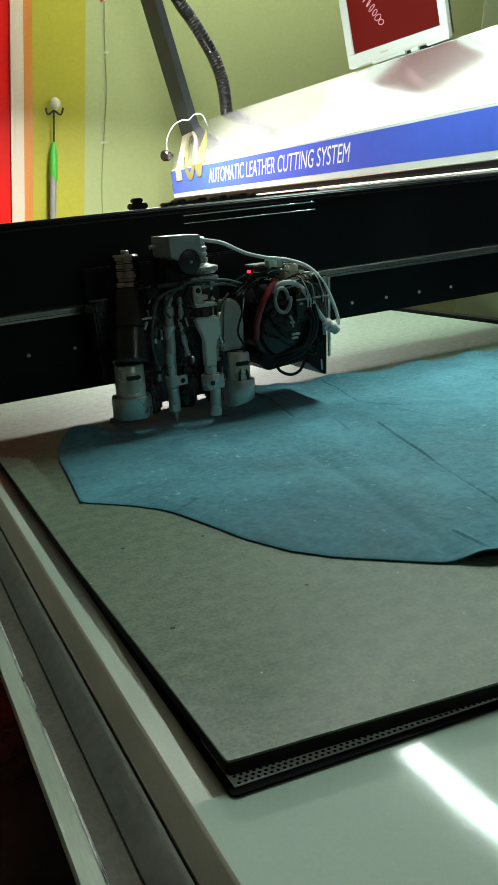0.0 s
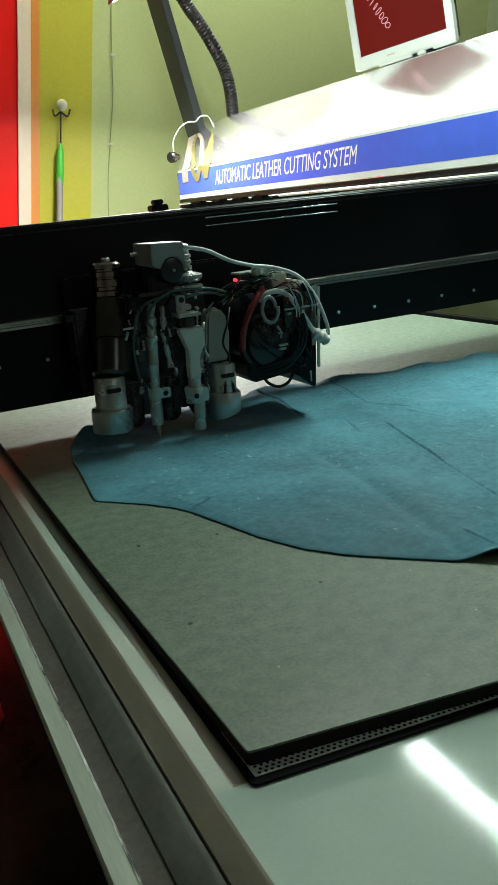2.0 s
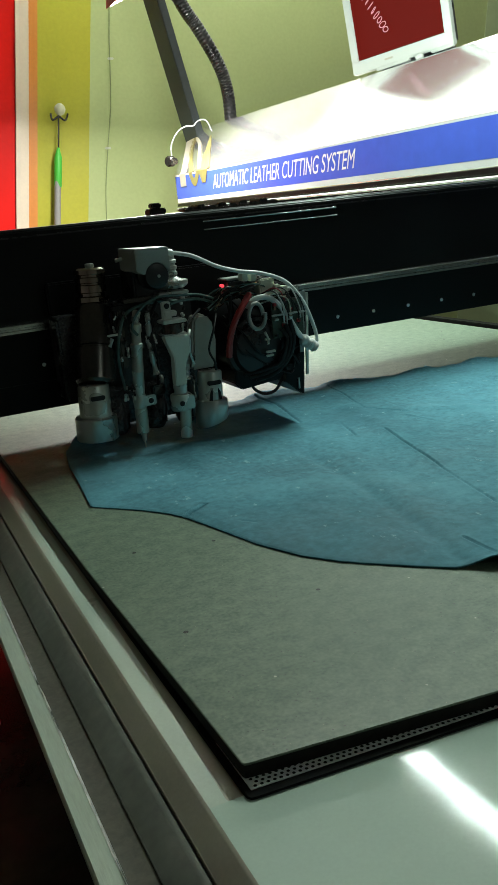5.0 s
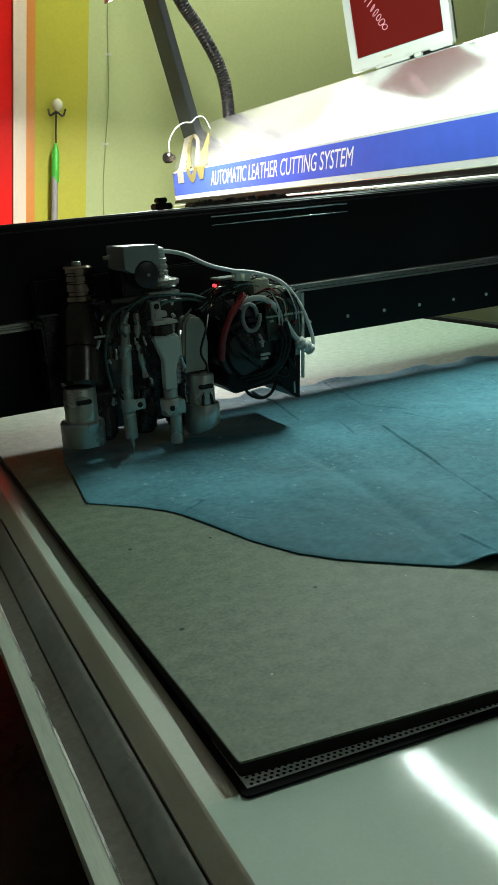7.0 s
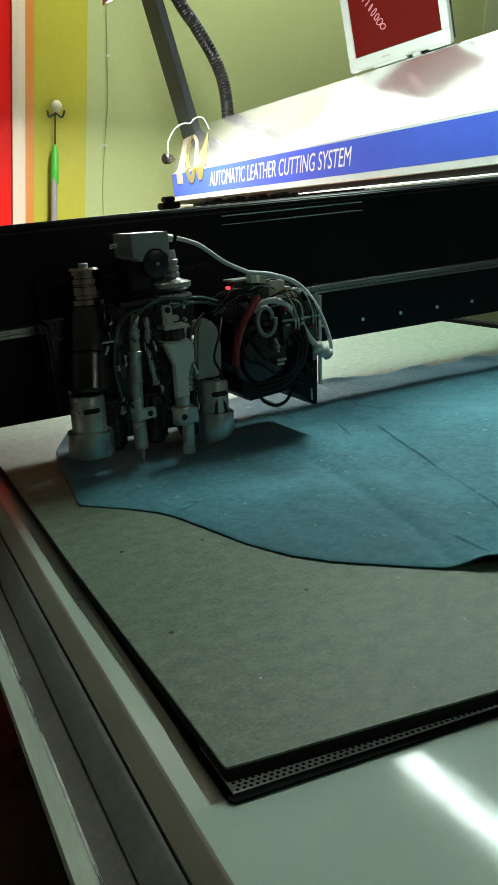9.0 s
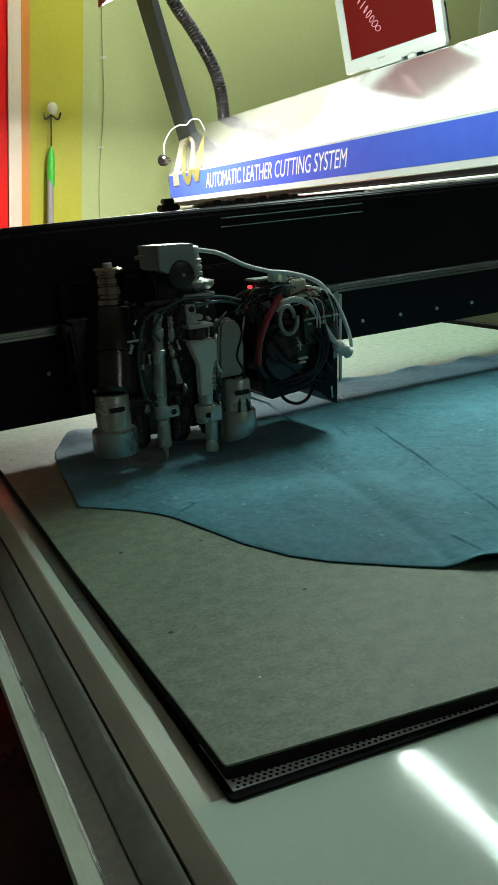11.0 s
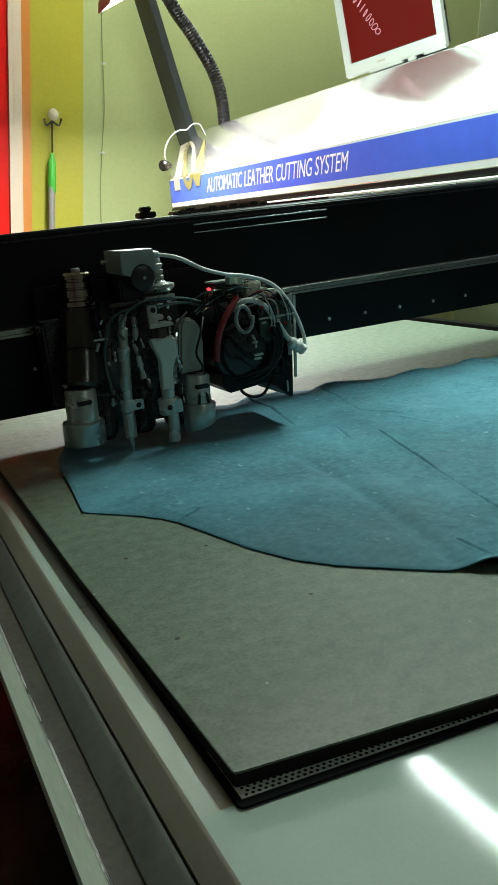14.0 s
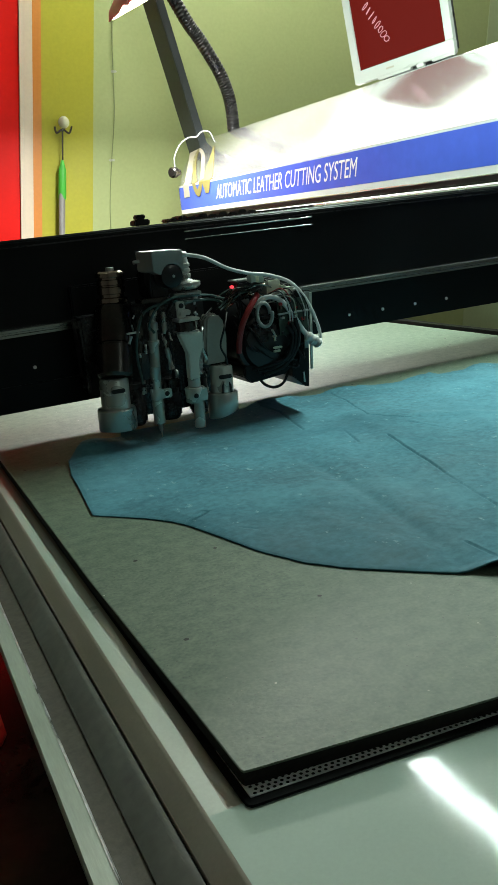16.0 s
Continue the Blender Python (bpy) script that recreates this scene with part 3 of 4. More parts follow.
    mark(-0.06, 0.04, lambda v: 3.245 + lean(1.8)(v) - core(v), lambda v: 3.245 + lean(1.8)(v) - oval(v), M_GOLD)
    mark(0.20, 0.28, lambda v: 3.245 + lean(1.8)(v) - core(v), lambda v: 3.245 + lean(1.8)(v) - oval(v), M_SILVER)
    mark(-0.052, 0.257, lambda v: 3.19 + lean(1.3)(v) + min(0, v) * 0.6, lambda v: 3.085 + lean(1.64)(v) - min(0, v) * 0.6, M_GOLD)
    # knob and white cable at the far end
    part("knob", lathe(bmesh.new(), (1.24, 3.44, 1.475), (1.288, 3.47, 1.475), [(0, 0.018), (0.1, 0.024), (0.5, 0.024), (0.6, 0.014), (1, 0.014)]), M_DARKSTEEL, h, "dark round knob")
    part("cable", sweep([(1.268, 3.46, 1.49), (1.272, 3.46, 1.545), (1.31, 3.46, 1.60), (1.35, 3.45, 1.622), (1.385, 3.45, 1.622), (1.41, 3.44, 1.642), (1.44, 3.42, 1.638), (1.46, 3.41, 1.59)], 0.0033), M_GREYBOX, h, "white cable")


hood()


def monitor():
    """Built flat in its own frame (x along the lower edge, y away from the viewer, z up), turned and tipped on its stand."""
    low, end = Vector((1.55, 2.309, 1.648)), Vector((1.735, 1.990, 1.6895))
    u = (end - low).normalized()
    v = (Vector((0, 0, 1)) - u.z * u).normalized()
    d = v.cross(u)
    m = empty("monitor", Matrix(((u.x, d.x, v.x, low.x), (u.y, d.y, v.y, low.y), (u.z, d.z, v.z, low.z), (0, 0, 0, 1))),
              label="pale framed monitor with a dark red screen", category="monitor")
    w, h, b, lo = (end - low).length, 0.33, 0.027, 0.040
    fr = bmesh.new()
    bx(fr, 0, w, 0, 0.03, 0, lo)
    bx(fr, 0, w, 0, 0.03, h - b, h)
    bx(fr, 0, b, 0, 0.03, lo, h - b)
    bx(fr, w - b, w, 0, 0.03, lo, h - b)
    part("bezel", fr, M_BEZEL, m, bevel=0.002)
    part("inner_frame", box(b, w - b, 0.0035, 0.005, lo, lo + 0.002), M_DARKSIDE, m, "dark line round the screen")
    part("screen", box(b, w - b, 0.006, 0.028, lo, h - b), M_SCREEN, m, "dark red lit screen")
    part("back_shell", box(0.008, w - 0.004, 0.0302, 0.062, 0.010, h), M_BLACKGLOSS, m, "black back shell", bevel=0.007)
    part("speaker_bar", box(0.09, 0.215, -0.004, 0.012, -0.009, -0.0005), M_BEZEL, m, bevel=0.002)
    part("foot", box(0.235, 0.262, -0.004, 0.012, -0.012, -0.0005), M_BEZEL, m, bevel=0.002)
    part("foot", box(0.292, w, -0.004, 0.012, -0.008, -0.0005), M_BEZEL, m, bevel=0.002)
    part("stand", box(0.10, w - 0.02, 0.014, 0.07, -0.034, 0.02), M_BLACKGLOSS, m, "black stand on the hood", bevel=0.004)
    part("button_strip", box(0.20, 0.29, -0.002, -0.0002, 0.006, 0.012), M_BEZEL, m)
    part("name_bar", box(0.125, 0.155, -0.0014, -0.0002, 0.016, 0.022), M_SIDE, m)
    # cut-out drawing shown on the screen: a chain of small outlines
    for i in range(8):
        uc, vc = 0.142 - 0.0085 * i, 0.112 + 0.0175 * i
        sh = sweep([(uc + 0.0105 * math.cos(a) * (1.15 if i % 2 else 0.9), 0.0045, vc + 0.0085 * math.sin(a + 0.3 * i)) for a in [k * math.pi / 4 for k in range(9)]], 0.0014, seg=5, n=2)
        part("screen_drawing", sh, M_SCREEN_MARK, m, "pale outline drawing")


monitor()


def arm_lamp():
    a = empty("arm_lamp", label="jointed dark arm lamp with red shade, lit", category="lamp")
    m = look((1.52, 3.8, 1.632), (1.357, 3.77, 2.345))
    part("arm", box(-0.062, 0.062, -0.022, 0.022, -0.72, 0.09, m=m), mat("dark_blue_grey_arm", (0.042, 0.050, 0.052), 0.4, var=0.15, bump=0.05, spec=0.4), a, "dark grey box-section arm", bevel=0.004)
    part("base_joint", rod((1.545, 3.80, 1.58), (1.545, 3.80, 1.632), 0.036), M_BLACK, a)
    part("shade", prism([(0.945, 2.042), (0.957, 2.057), (1.18, 2.158), (1.20, 2.19), (1.12, 2.235), (1.02, 2.19), (0.952, 2.085)], "y", 2.86, 3.14), M_RED, a, "red lamp shade", bevel=0.008)
    part("diffuser", prism([(0.959, 2.050), (1.177, 2.149), (1.176, 2.155), (0.958, 2.056)], "y", 2.88, 3.12), M_LAMPGLOW, a, "white lit diffuser")
    part("upper_arm", rod((1.357, 3.77, 2.34), (1.10, 3.05, 2.17), 0.018), M_BLACK, a)
    part("hose", sweep([(1.349, 3.534, 2.301), (1.434, 3.534, 2.137), (1.497, 3.534, 2.043), (1.577, 3.534, 1.897), (1.611, 3.534, 1.773), (1.614, 3.534, 1.610)], 0.031, seg=16, n=20, ribs=1), M_BLACKGLOSS, a, "black corrugated hose")


arm_lamp()


def ceiling_tube(m, half=0.6):
    f = empty("tube_fixture", m, label="unseen white fluorescent batten on the ceiling, lit", category="ceiling light", group="ceiling lights")
    part("housing", box(-0.06, 0.06, -half - 0.06, half + 0.06, 0.04, 0.10), M_CEIL, f, bevel=0.004)
    part("tube", rod((0, -half, 0), (0, half, 0), 0.013), M_TUBE, f, "bright tube")
    return f


hung = ceiling_tube(pose(1.120, 1.14, 2.27, 0, -18, 0), 0.42)
for y in (-0.36, 0.36):
    part("hanger", rod((0, y, 0.10), (0.33, y, 1.085), 0.004, seg=8), M_STEEL, hung)
tagged(hung, "white fluorescent batten hung over the table, lit", "hanging light")
# unseen batten added only to brighten the far wall
washer_pose = pose(1.85, 3.25, 3.13, 66, 0, 0) @ pose(0, 0, 0, 0, 0, 90)
washer = tagged(ceiling_tube(washer_pose, 1.1), "added unseen fluorescent batten, tilted to light the wall", "ceiling light", group="ceiling lights")
for wx in (1.05, 2.65):
    stay = box(wx - 0.015, wx + 0.015, 3.165, 3.185, 3.17, 3.3)
    bmesh.ops.transform(stay, matrix=washer_pose.inverted(), verts=stay.verts)
    part("bracket", stay, M_STEEL, washer)
# out-of-view batten, added to go with the frontal fill lamp
ceiling_tube(pose(1.9, -3.4, 3.20, 0, 0, 90))


def pole_hook():
    p = empty("window_pole", label="grey pole with green grip and hook leaning on the wall", category="pole")
    y = WALL_Y - 0.06
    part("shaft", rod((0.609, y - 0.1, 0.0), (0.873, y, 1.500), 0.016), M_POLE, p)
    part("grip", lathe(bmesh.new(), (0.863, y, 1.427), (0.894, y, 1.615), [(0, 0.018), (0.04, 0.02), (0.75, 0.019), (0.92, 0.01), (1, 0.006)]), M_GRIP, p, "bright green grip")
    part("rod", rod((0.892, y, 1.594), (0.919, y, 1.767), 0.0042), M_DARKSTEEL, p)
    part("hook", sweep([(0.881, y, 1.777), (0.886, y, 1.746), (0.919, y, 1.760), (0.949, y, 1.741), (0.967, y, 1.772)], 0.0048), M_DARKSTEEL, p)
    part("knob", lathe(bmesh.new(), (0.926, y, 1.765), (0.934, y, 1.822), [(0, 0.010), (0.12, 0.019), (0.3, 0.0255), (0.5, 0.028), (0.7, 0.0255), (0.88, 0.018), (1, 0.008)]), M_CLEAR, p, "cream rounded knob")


pole_hook()


def wall_wire():
    w = empty("wall_wire", label="thin dark wire clipped down the green wall", category="wire")
    y = WALL_Y - 0.006
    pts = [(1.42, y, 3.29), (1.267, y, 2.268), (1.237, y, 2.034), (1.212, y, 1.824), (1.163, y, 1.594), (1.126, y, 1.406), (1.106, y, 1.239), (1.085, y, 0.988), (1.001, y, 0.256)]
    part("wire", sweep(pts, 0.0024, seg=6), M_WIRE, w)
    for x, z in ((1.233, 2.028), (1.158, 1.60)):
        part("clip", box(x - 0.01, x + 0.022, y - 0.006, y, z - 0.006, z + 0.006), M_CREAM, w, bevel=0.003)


wall_wire()

# ---- gantry: local y is measured from the beam's front face ----


def gantry():
    g = empty("gantry", label="black gantry beam with guide rails across the table", category="gantry")
    x0, x1 = -0.25, 1.27
    prof = [(0.0, 1.014), (0.0, 1.252), (0.004, 1.256), (0.20, 1.256), (0.20, 0.998), (0.19, 0.996), (0.03, 1.012)]
    part("beam", prism(prof, "x", x0, x1), M_BLACK, g, "matt black steel beam", bevel=0.0015)
    part("apron", box(x0, 0.32, 0.0006, 0.012, 0.968, 1.0138), M_BLACK, g)
    part("guide_rail", prism([(-0.012, 1.0975), (-0.012, 1.1015), (-0.0085, 1.1025), (-0.0085, 1.1050), (-0.012, 1.106), (-0.012, 1.110), (-0.009, 1.112), (0, 1.112), (0, 1.096), (-0.009, 1.096)], "x", x0, x1), M_GROUND, g, "steel linear guide rail")
    # reflected lines on the beam, imitated by two thin bright rods
    for z in (1.238, 1.2245):
        part("highlight_strip", rod((0.385, -0.0015, z), (0.645, -0.0015, z), 0.0016 if z > 1.23 else 0.0010, seg=12), M_GROUND, g, "thin bright strip imitating a reflected line")
    part("top_flange", box(x0, x1, -0.003, -0.0002, 1.2425, 1.2450), M_BLACKGLOSS, g, "thin ledge along the beam")
    for i in range(15):
        x = 0.083 + 0.0787 * (i - 3)
        part("bolt", rod((x, 0.002, 1.041), (x, -0.0018, 1.041), 0.0032, seg=10), M_PERF, g, "bright bolt head")
    # cable-chain bracket on top
    bmk = bmesh.new()
    bx(bmk, 0.314, 0.344, 0.06, 0.09, 1.2562, 1.267)
    bx(bmk, 0.320, 0.338, 0.066, 0.086, 1.267, 1.276)
    part("bracket", bmk, M_BLACK, g, bevel=0.002)
    for i in range(9):
        x = 0.37 + 0.02 * i
        part("chain_link", box(x, x + 0.016, 0.03, 0.075, 1.2562, 1.263 + 0.003 * (i % 2)), M_BLACKGLOSS, g, bevel=0.002)
    part("strip", box(0.36, 0.66, 0.012, 0.02, 1.2562, 1.2595), M_DARKSTEEL, g, "worn metal strip")
    part("end_plate", box(x0 - 0.02, x0, -0.06, 0.16, 0.84, 1.27), M_BLACK, g, bevel=0.004)
    part("end_plate", box(x1, x1 + 0.012, -0.06, 0.16, 0.93, 1.25), M_BLACK, g, bevel=0.003)
    part("carriage_foot", box(x0 - 0.02, -0.116, -0.05, 0.15, 0.80, 0.84), M_DARKSTEEL, g, bevel=0.003)
    return g


# ---- cutting head: local y is measured from the beam's front face ----


CABLE_PIVOT = Vector((0.396, -0.16, 1.160))    # the cover's cable swings about this point


def cutting_head():
    h = empty("tool_carriage", label="multi-tool leather cutting carriage with steel tools, cables and hoses", category="tool carriage")
    part("back_plate", box(0.12, 0.40, -0.03, -0.013, 0.985, 1.17), M_BLACK, h, "black back plate", bevel=0.003)
    part("tool_block", box(0.155, 0.338, -0.085, -0.03, 0.938, 1.13), M_BLACKGLOSS, h, "black tool block", bevel=0.004)
    part("tool_block", box(0.115, 0.185, -0.09, -0.03, 0.99, 1.12), M_BLACKGLOSS, h, "black tool block", bevel=0.004)

    # punch tool: stacked collar on top, dark barrel, slotted sleeve, wide end ring
    y = -0.138
    part("collar", lathe(bmesh.new(), (0.1765, -0.087, 1.138), (0.1785, -0.087, 1.190), [(0, 0.0179), (0.03, 0.0258), (0.16, 0.0258), (0.19, 0.0207), (0.28, 0.0207), (0.3, 0.0235), (0.5, 0.0235), (0.52, 0.0213), (0.56, 0.0213), (0.58, 0.0235), (0.72, 0.0235), (0.74, 0.0207), (0.8, 0.0207), (0.82, 0.0246), (0.94, 0.0246), (1, 0.0207)]), M_BRASS, h, "bronze coloured collar stack")
    part("cap_screw", rod((0.1785, -0.09, 1.190), (0.1785, -0.09, 1.196), 0.007, seg=8), M_STEEL, h)
    part("barrel", lathe(bmesh.new(), (0.1500, y, 1.02), (0.1755, -0.095, 1.128), [(0, 0.026), (0.04, 0.030), (0.44, 0.031), (0.45, 0.0285), (0.47, 0.0285), (0.48, 0.031), (0.93, 0.030), (1, 0.027)]), M_DARKSTEEL, h, "dark steel barrel")
    part("flange", rod((0.1765, -0.088, 1.127), (0.1765, -0.088, 1.137), 0.030), M_BLACKGLOSS, h)
    tool_cup(h, (0.1425, y, 0.937), (0.1460, y, 1.022), 0.0240, 0.0318, 0.42)

    # pen-like drag knife
    part("knife_tube", lathe(bmesh.new(), (0.2165, -0.135, 0.99), (0.2265, -0.135, 1.112), [(0, 0.009), (0.3, 0.009), (0.31, 0.0098), (0.33, 0.009), (0.6, 0.0086), (0.62, 0.0098), (0.66, 0.0098), (0.67, 0.0076), (0.8, 0.007), (0.81, 0.0086), (0.9, 0.0086), (0.92, 0.0058), (1, 0.0058)]), M_ALU, h, "pale aluminium knife tube")
    part("connector", rod((0.226, -0.135, 1.108), (0.232, -0.128, 1.118), 0.006), M_CREAM, h)
    clamp(h, 0.2165, -0.135, 0.972, 0.991, 0.0105, 0.024)
    part("knife_barrel", rod((0.2155, -0.135, 0.931), (0.2165, -0.135, 0.9715), 0.0098), M_ALU, h, "steel knife barrel")
    part("blade_tip", lathe(bmesh.new(), (0.2165, -0.135, 0.907), (0.2155, -0.135, 0.931), [(0, 0.0006), (0.4, 0.0014), (0.5, 0.003), (1, 0.0045)]), M_STEEL, h)
    # dark idle tools standing behind
    for x, r in ((0.186, 0.019), (0.247, 0.021), (0.302, 0.018)):
        part("idle_tool", lathe(bmesh.new(), (x, -0.098, 0.928), (x + 0.004, -0.098, 1.0), [(0, r * 0.7), (0.06, r * 0.85), (0.1, r * 0.85), (0.12, r), (0.6, r), (0.65, r * 0.9), (1, r * 0.9)]), M_BLACKGLOSS, h, "black idle tool")

    # plate tool: top bracket, drum, tapered face plate, clamp collar, barrel
    y = -0.164
    br = bmesh.new()
    bx(br, 0.260, 0.275, y, y + 0.006, 1.103, 1.131)
    bx(br, 0.2635, 0.283, y - 0.003, y + 0.012, 1.108, 1.116)
    part("top_bracket", br, M_STEEL, h, bevel=0.0015)
    part("bracket_eye", rod((0.268, y - 0.001, 1.124), (0.268, y - 0.002, 1.124), 0.0042), M_HOLE, h)
    part("drum_plate", box(0.257, 0.294, y - 0.012, y + 0.022, 1.098, 1.103), M_STEEL, h, bevel=0.001)
    part("drum", rod((0.275, y + 0.008, 1.08), (0.275, y + 0.008, 1.098), 0.016), M_DARKSTEEL, h)
    part("drum_plate", box(0.256, 0.293, y - 0.008, y + 0.02, 1.0795, 1.082), M_STEEL, h, bevel=0.001)
    face = [(0.256, 1.079), (0.295, 1.079), (0.2945, 1.052), (0.2905, 1.046), (0.287, 1.038), (0.284, 1.027), (0.2835, 1.002), (0.2655, 1.002), (0.2675, 1.046)]
    part("face_plate", prism(face, "y", y - 0.01, y + 0.008), M_PLATE, h, "pale tapered face plate", bevel=0.0015)
    part("neck", rod((0.2745, y, 0.988), (0.2745, y, 1.003), 0.0105), M_STEEL, h)
    clamp(h, 0.2735, y, 0.963, 0.988, 0.0165, 0.0175)
    part("barrel", rod((0.276, y, 0.918), (0.279, y, 0.963), 0.0093), M_ALU, h, "steel punch barrel")
    part("spring_unit", lathe(bmesh.new(), (0.2915, y + 0.015, 1.005), (0.297, y + 0.015, 1.05), [(0, 0.006)] + [(0.08 * i, 0.0065 if i % 2 else 0.0048) for i in range(1, 12)] + [(1, 0.004)]), M_STEEL, h)

    # fourth tool: curved dark shield, slotted sleeve, cup with slanted mouth
    y = -0.153
    sh = bmesh.new()
    prof = [(0.302, 1.018), (0.343, 1.018), (0.3475, 1.06), (0.344, 1.088), (0.335, 1.101), (0.322, 1.104), (0.312, 1.096), (0.308, 1.07)]
    part("shield", prism(prof, "y", y, y + 0.03, sh), M_SHIELD, h, "grey brown shield", bevel=0.004)
    tool_cup(h, (0.3255, y, 0.932), (0.3295, y, 1.014), 0.0195, 0.0262, 0.45, slots=True)

    # oil lines, hoses, small fittings between the tools
    part("air_hose", sweep([(0.222, -0.15, 1.085), (0.215, -0.15, 1.10), (0.228, -0.16, 1.125), (0.255, -0.16, 1.138), (0.29, -0.155, 1.137), (0.33, -0.14, 1.132), (0.37, -0.12, 1.118)], 0.0021), M_GREENCABLE, h, "clear green air hose")
    part("air_hose", sweep([(0.276, -0.16, 1.126), (0.30, -0.15, 1.128), (0.335, -0.135, 1.124), (0.37, -0.115, 1.11)], 0.0024), M_GREENCABLE, h, "clear green air hose")
    part("air_hose", sweep([(0.20, -0.12, 1.0), (0.193, -0.13, 1.05), (0.197, -0.14, 1.09), (0.213, -0.14, 1.12), (0.25, -0.14, 1.13), (0.30, -0.12, 1.125)], 0.0024), M_GREENCABLE, h, "clear green air hose")
    part("air_hose", sweep([(0.255, -0.12, 1.0), (0.25, -0.14, 1.05), (0.245, -0.14, 1.10), (0.262, -0.14, 1.13)], 0.003), M_RUBBER, h, "black hose")
    part("push_fitting", lathe(bmesh.new(), (0.243, -0.14, 1.08), (0.2445, -0.14, 1.116), [(0, 0.003), (0.2, 0.0048), (0.5, 0.0048), (0.55, 0.0035), (0.75, 0.005), (1, 0.004)], 12), M_STEEL, h)
    part("push_fitting", lathe(bmesh.new(), (0.247, -0.14, 1.02), (0.243, -0.14, 1.055), [(0, 0.0055), (0.2, 0.004), (0.5, 0.0035), (0.6, 0.0052), (1, 0.004)], 12), M_STEEL, h)
    part("ball_joint", rod((0.252, -0.14, 1.012), (0.256, -0.14, 1.012), 0.006), M_STEEL, h)
    lev = bmesh.new()
    bx(lev, 0.198, 0.209, -0.13, -0.124, 1.035, 1.125)
    part("lever_plate", lev, M_DARKSTEEL, h, "dark drilled lever", bevel=0.002)
    for z in (1.115, 1.075):
        part("lever_hole", rod((0.204, -0.1305, z), (0.204, -0.1315, z), 0.003, seg=10), M_HOLE, h)
    part("small_lever", rod((0.176, -0.14, 1.066), (0.185, -0.14, 1.085), 0.0028), M_STEEL, h)
    part("cross_clip", box(0.178, 0.20, -0.14, -0.135, 1.088, 1.091), M_STEEL, h)
    part("side_cover", box(0.242, 0.262, -0.13, -0.11, 0.985, 1.0), M_DARKSTEEL, h, bevel=0.002)
    part("oil_line", sweep([(0.335, -0.17, 1.016), (0.332, -0.175, 1.03), (0.326, -0.172, 1.05), (0.338, -0.17, 1.08), (0.352, -0.15, 1.10)], 0.0018), M_RUBBER, h)
    part("oil_line", sweep([(0.31, -0.15, 1.03), (0.296, -0.16, 1.06), (0.299, -0.16, 1.09), (0.33, -0.14, 1.11)], 0.0018), M_RUBBER, h)
    part("steel_elbow", sweep([(0.301, -0.165, 1.03), (0.2955, -0.168, 1.05), (0.297, -0.168, 1.075), (0.302, -0.16, 1.083)], 0.0024), M_STEEL, h)

    # random small fittings and pins added between the tools to imitate steel glints
    rnd = random.Random(11)
    for i in range(34):
        x, z = rnd.choice((rnd.uniform(0.19, 0.212), rnd.uniform(0.232, 0.258), rnd.uniform(0.292, 0.31))), rnd.uniform(0.985, 1.135)
        q = Vector((x, rnd.uniform(-0.152, -0.128), z))
        e = q + Vector((rnd.uniform(-0.005, 0.005), rnd.uniform(-0.004, 0.004), rnd.uniform(0.005, 0.016)))
        r = rnd.uniform(0.0013, 0.0032)
        part("fitting", lathe(bmesh.new(), q, e, [(0, r * 0.8), (0.15, r), (0.45, r), (0.5, r * 0.7), (0.7, r * 0.7), (0.75, r), (1, r * 0.8)], 10), rnd.choice((M_CHROME, M_STEEL, M_DARKSTEEL, M_BLACKGLOSS)), h)
    electronics(h)
    near = sweep([Vector(p) - CABLE_PIVOT for p in ((0.29, -0.15, 1.2), (0.305, -0.155, 1.197), (0.323, -0.16, 1.191), (0.359, -0.16, 1.172), (0.396, -0.16, 1.160))], 0.0031, seg=12)
    return h, actuator(h), part("cover_cable", near, M_GREYCABLE, h, "pale grey cable")


def tool_cup(h, p0, p1, r, R, share, slots=False):
    """Slotted sleeve above a wider end ring."""
    p0, p1 = Vector(p0), Vector(p1)
    mid = p0.lerp(p1, share)
    sl = part("sleeve", lathe(bmesh.new(), mid, p1, [(0, r), (0.93, r), (1, r * 0.9)]), M_ALU, h, "slotted steel sleeve")
    cup = lathe(bmesh.new(), p0, mid, [(0, R * 0.8), (0.0, R * 0.97), (0.04, R), (0.94, R), (1, R * 0.95)], 32)
    for v in cup.verts:
        if slots and v.co.z < p0.z + 0.01:
            v.co.z += 0.30 * (v.co.x - p0.x)    # slanted mouth
    part("cup", cup, M_STEEL, h, "wide steel end cup")
    y = p0.y - r
    c = mid.lerp(p1, 0.62)
    part("slot", prism([(c.x - 0.011 * math.cos(a) if abs(math.cos(a)) > 0.99 else c.x - 0.008 * (1 if math.cos(a) > 0 else -1) - 0.0033 * math.cos(a), c.z + 0.0036 * math.sin(a)) for a in [k * math.pi / 8 for k in range(16)]], "y", y - 0.0006, y + 0.006), M_HOLE, sl, "dark slot")
    if slots:
        for s in (-1, 1):
            part("slot", prism([(c.x + s * 0.008 - 0.002, mid.z), (c.x + s * 0.008 + 0.002, mid.z), (c.x + s * 0.0065 + 0.002, mid.z + 0.013), (c.x + s * 0.005, mid.z + 0.019), (c.x + s * 0.0065 - 0.002, mid.z + 0.013)], "y", y - 0.0004, y + 0.006), M_HOLE, sl, "dark slot")


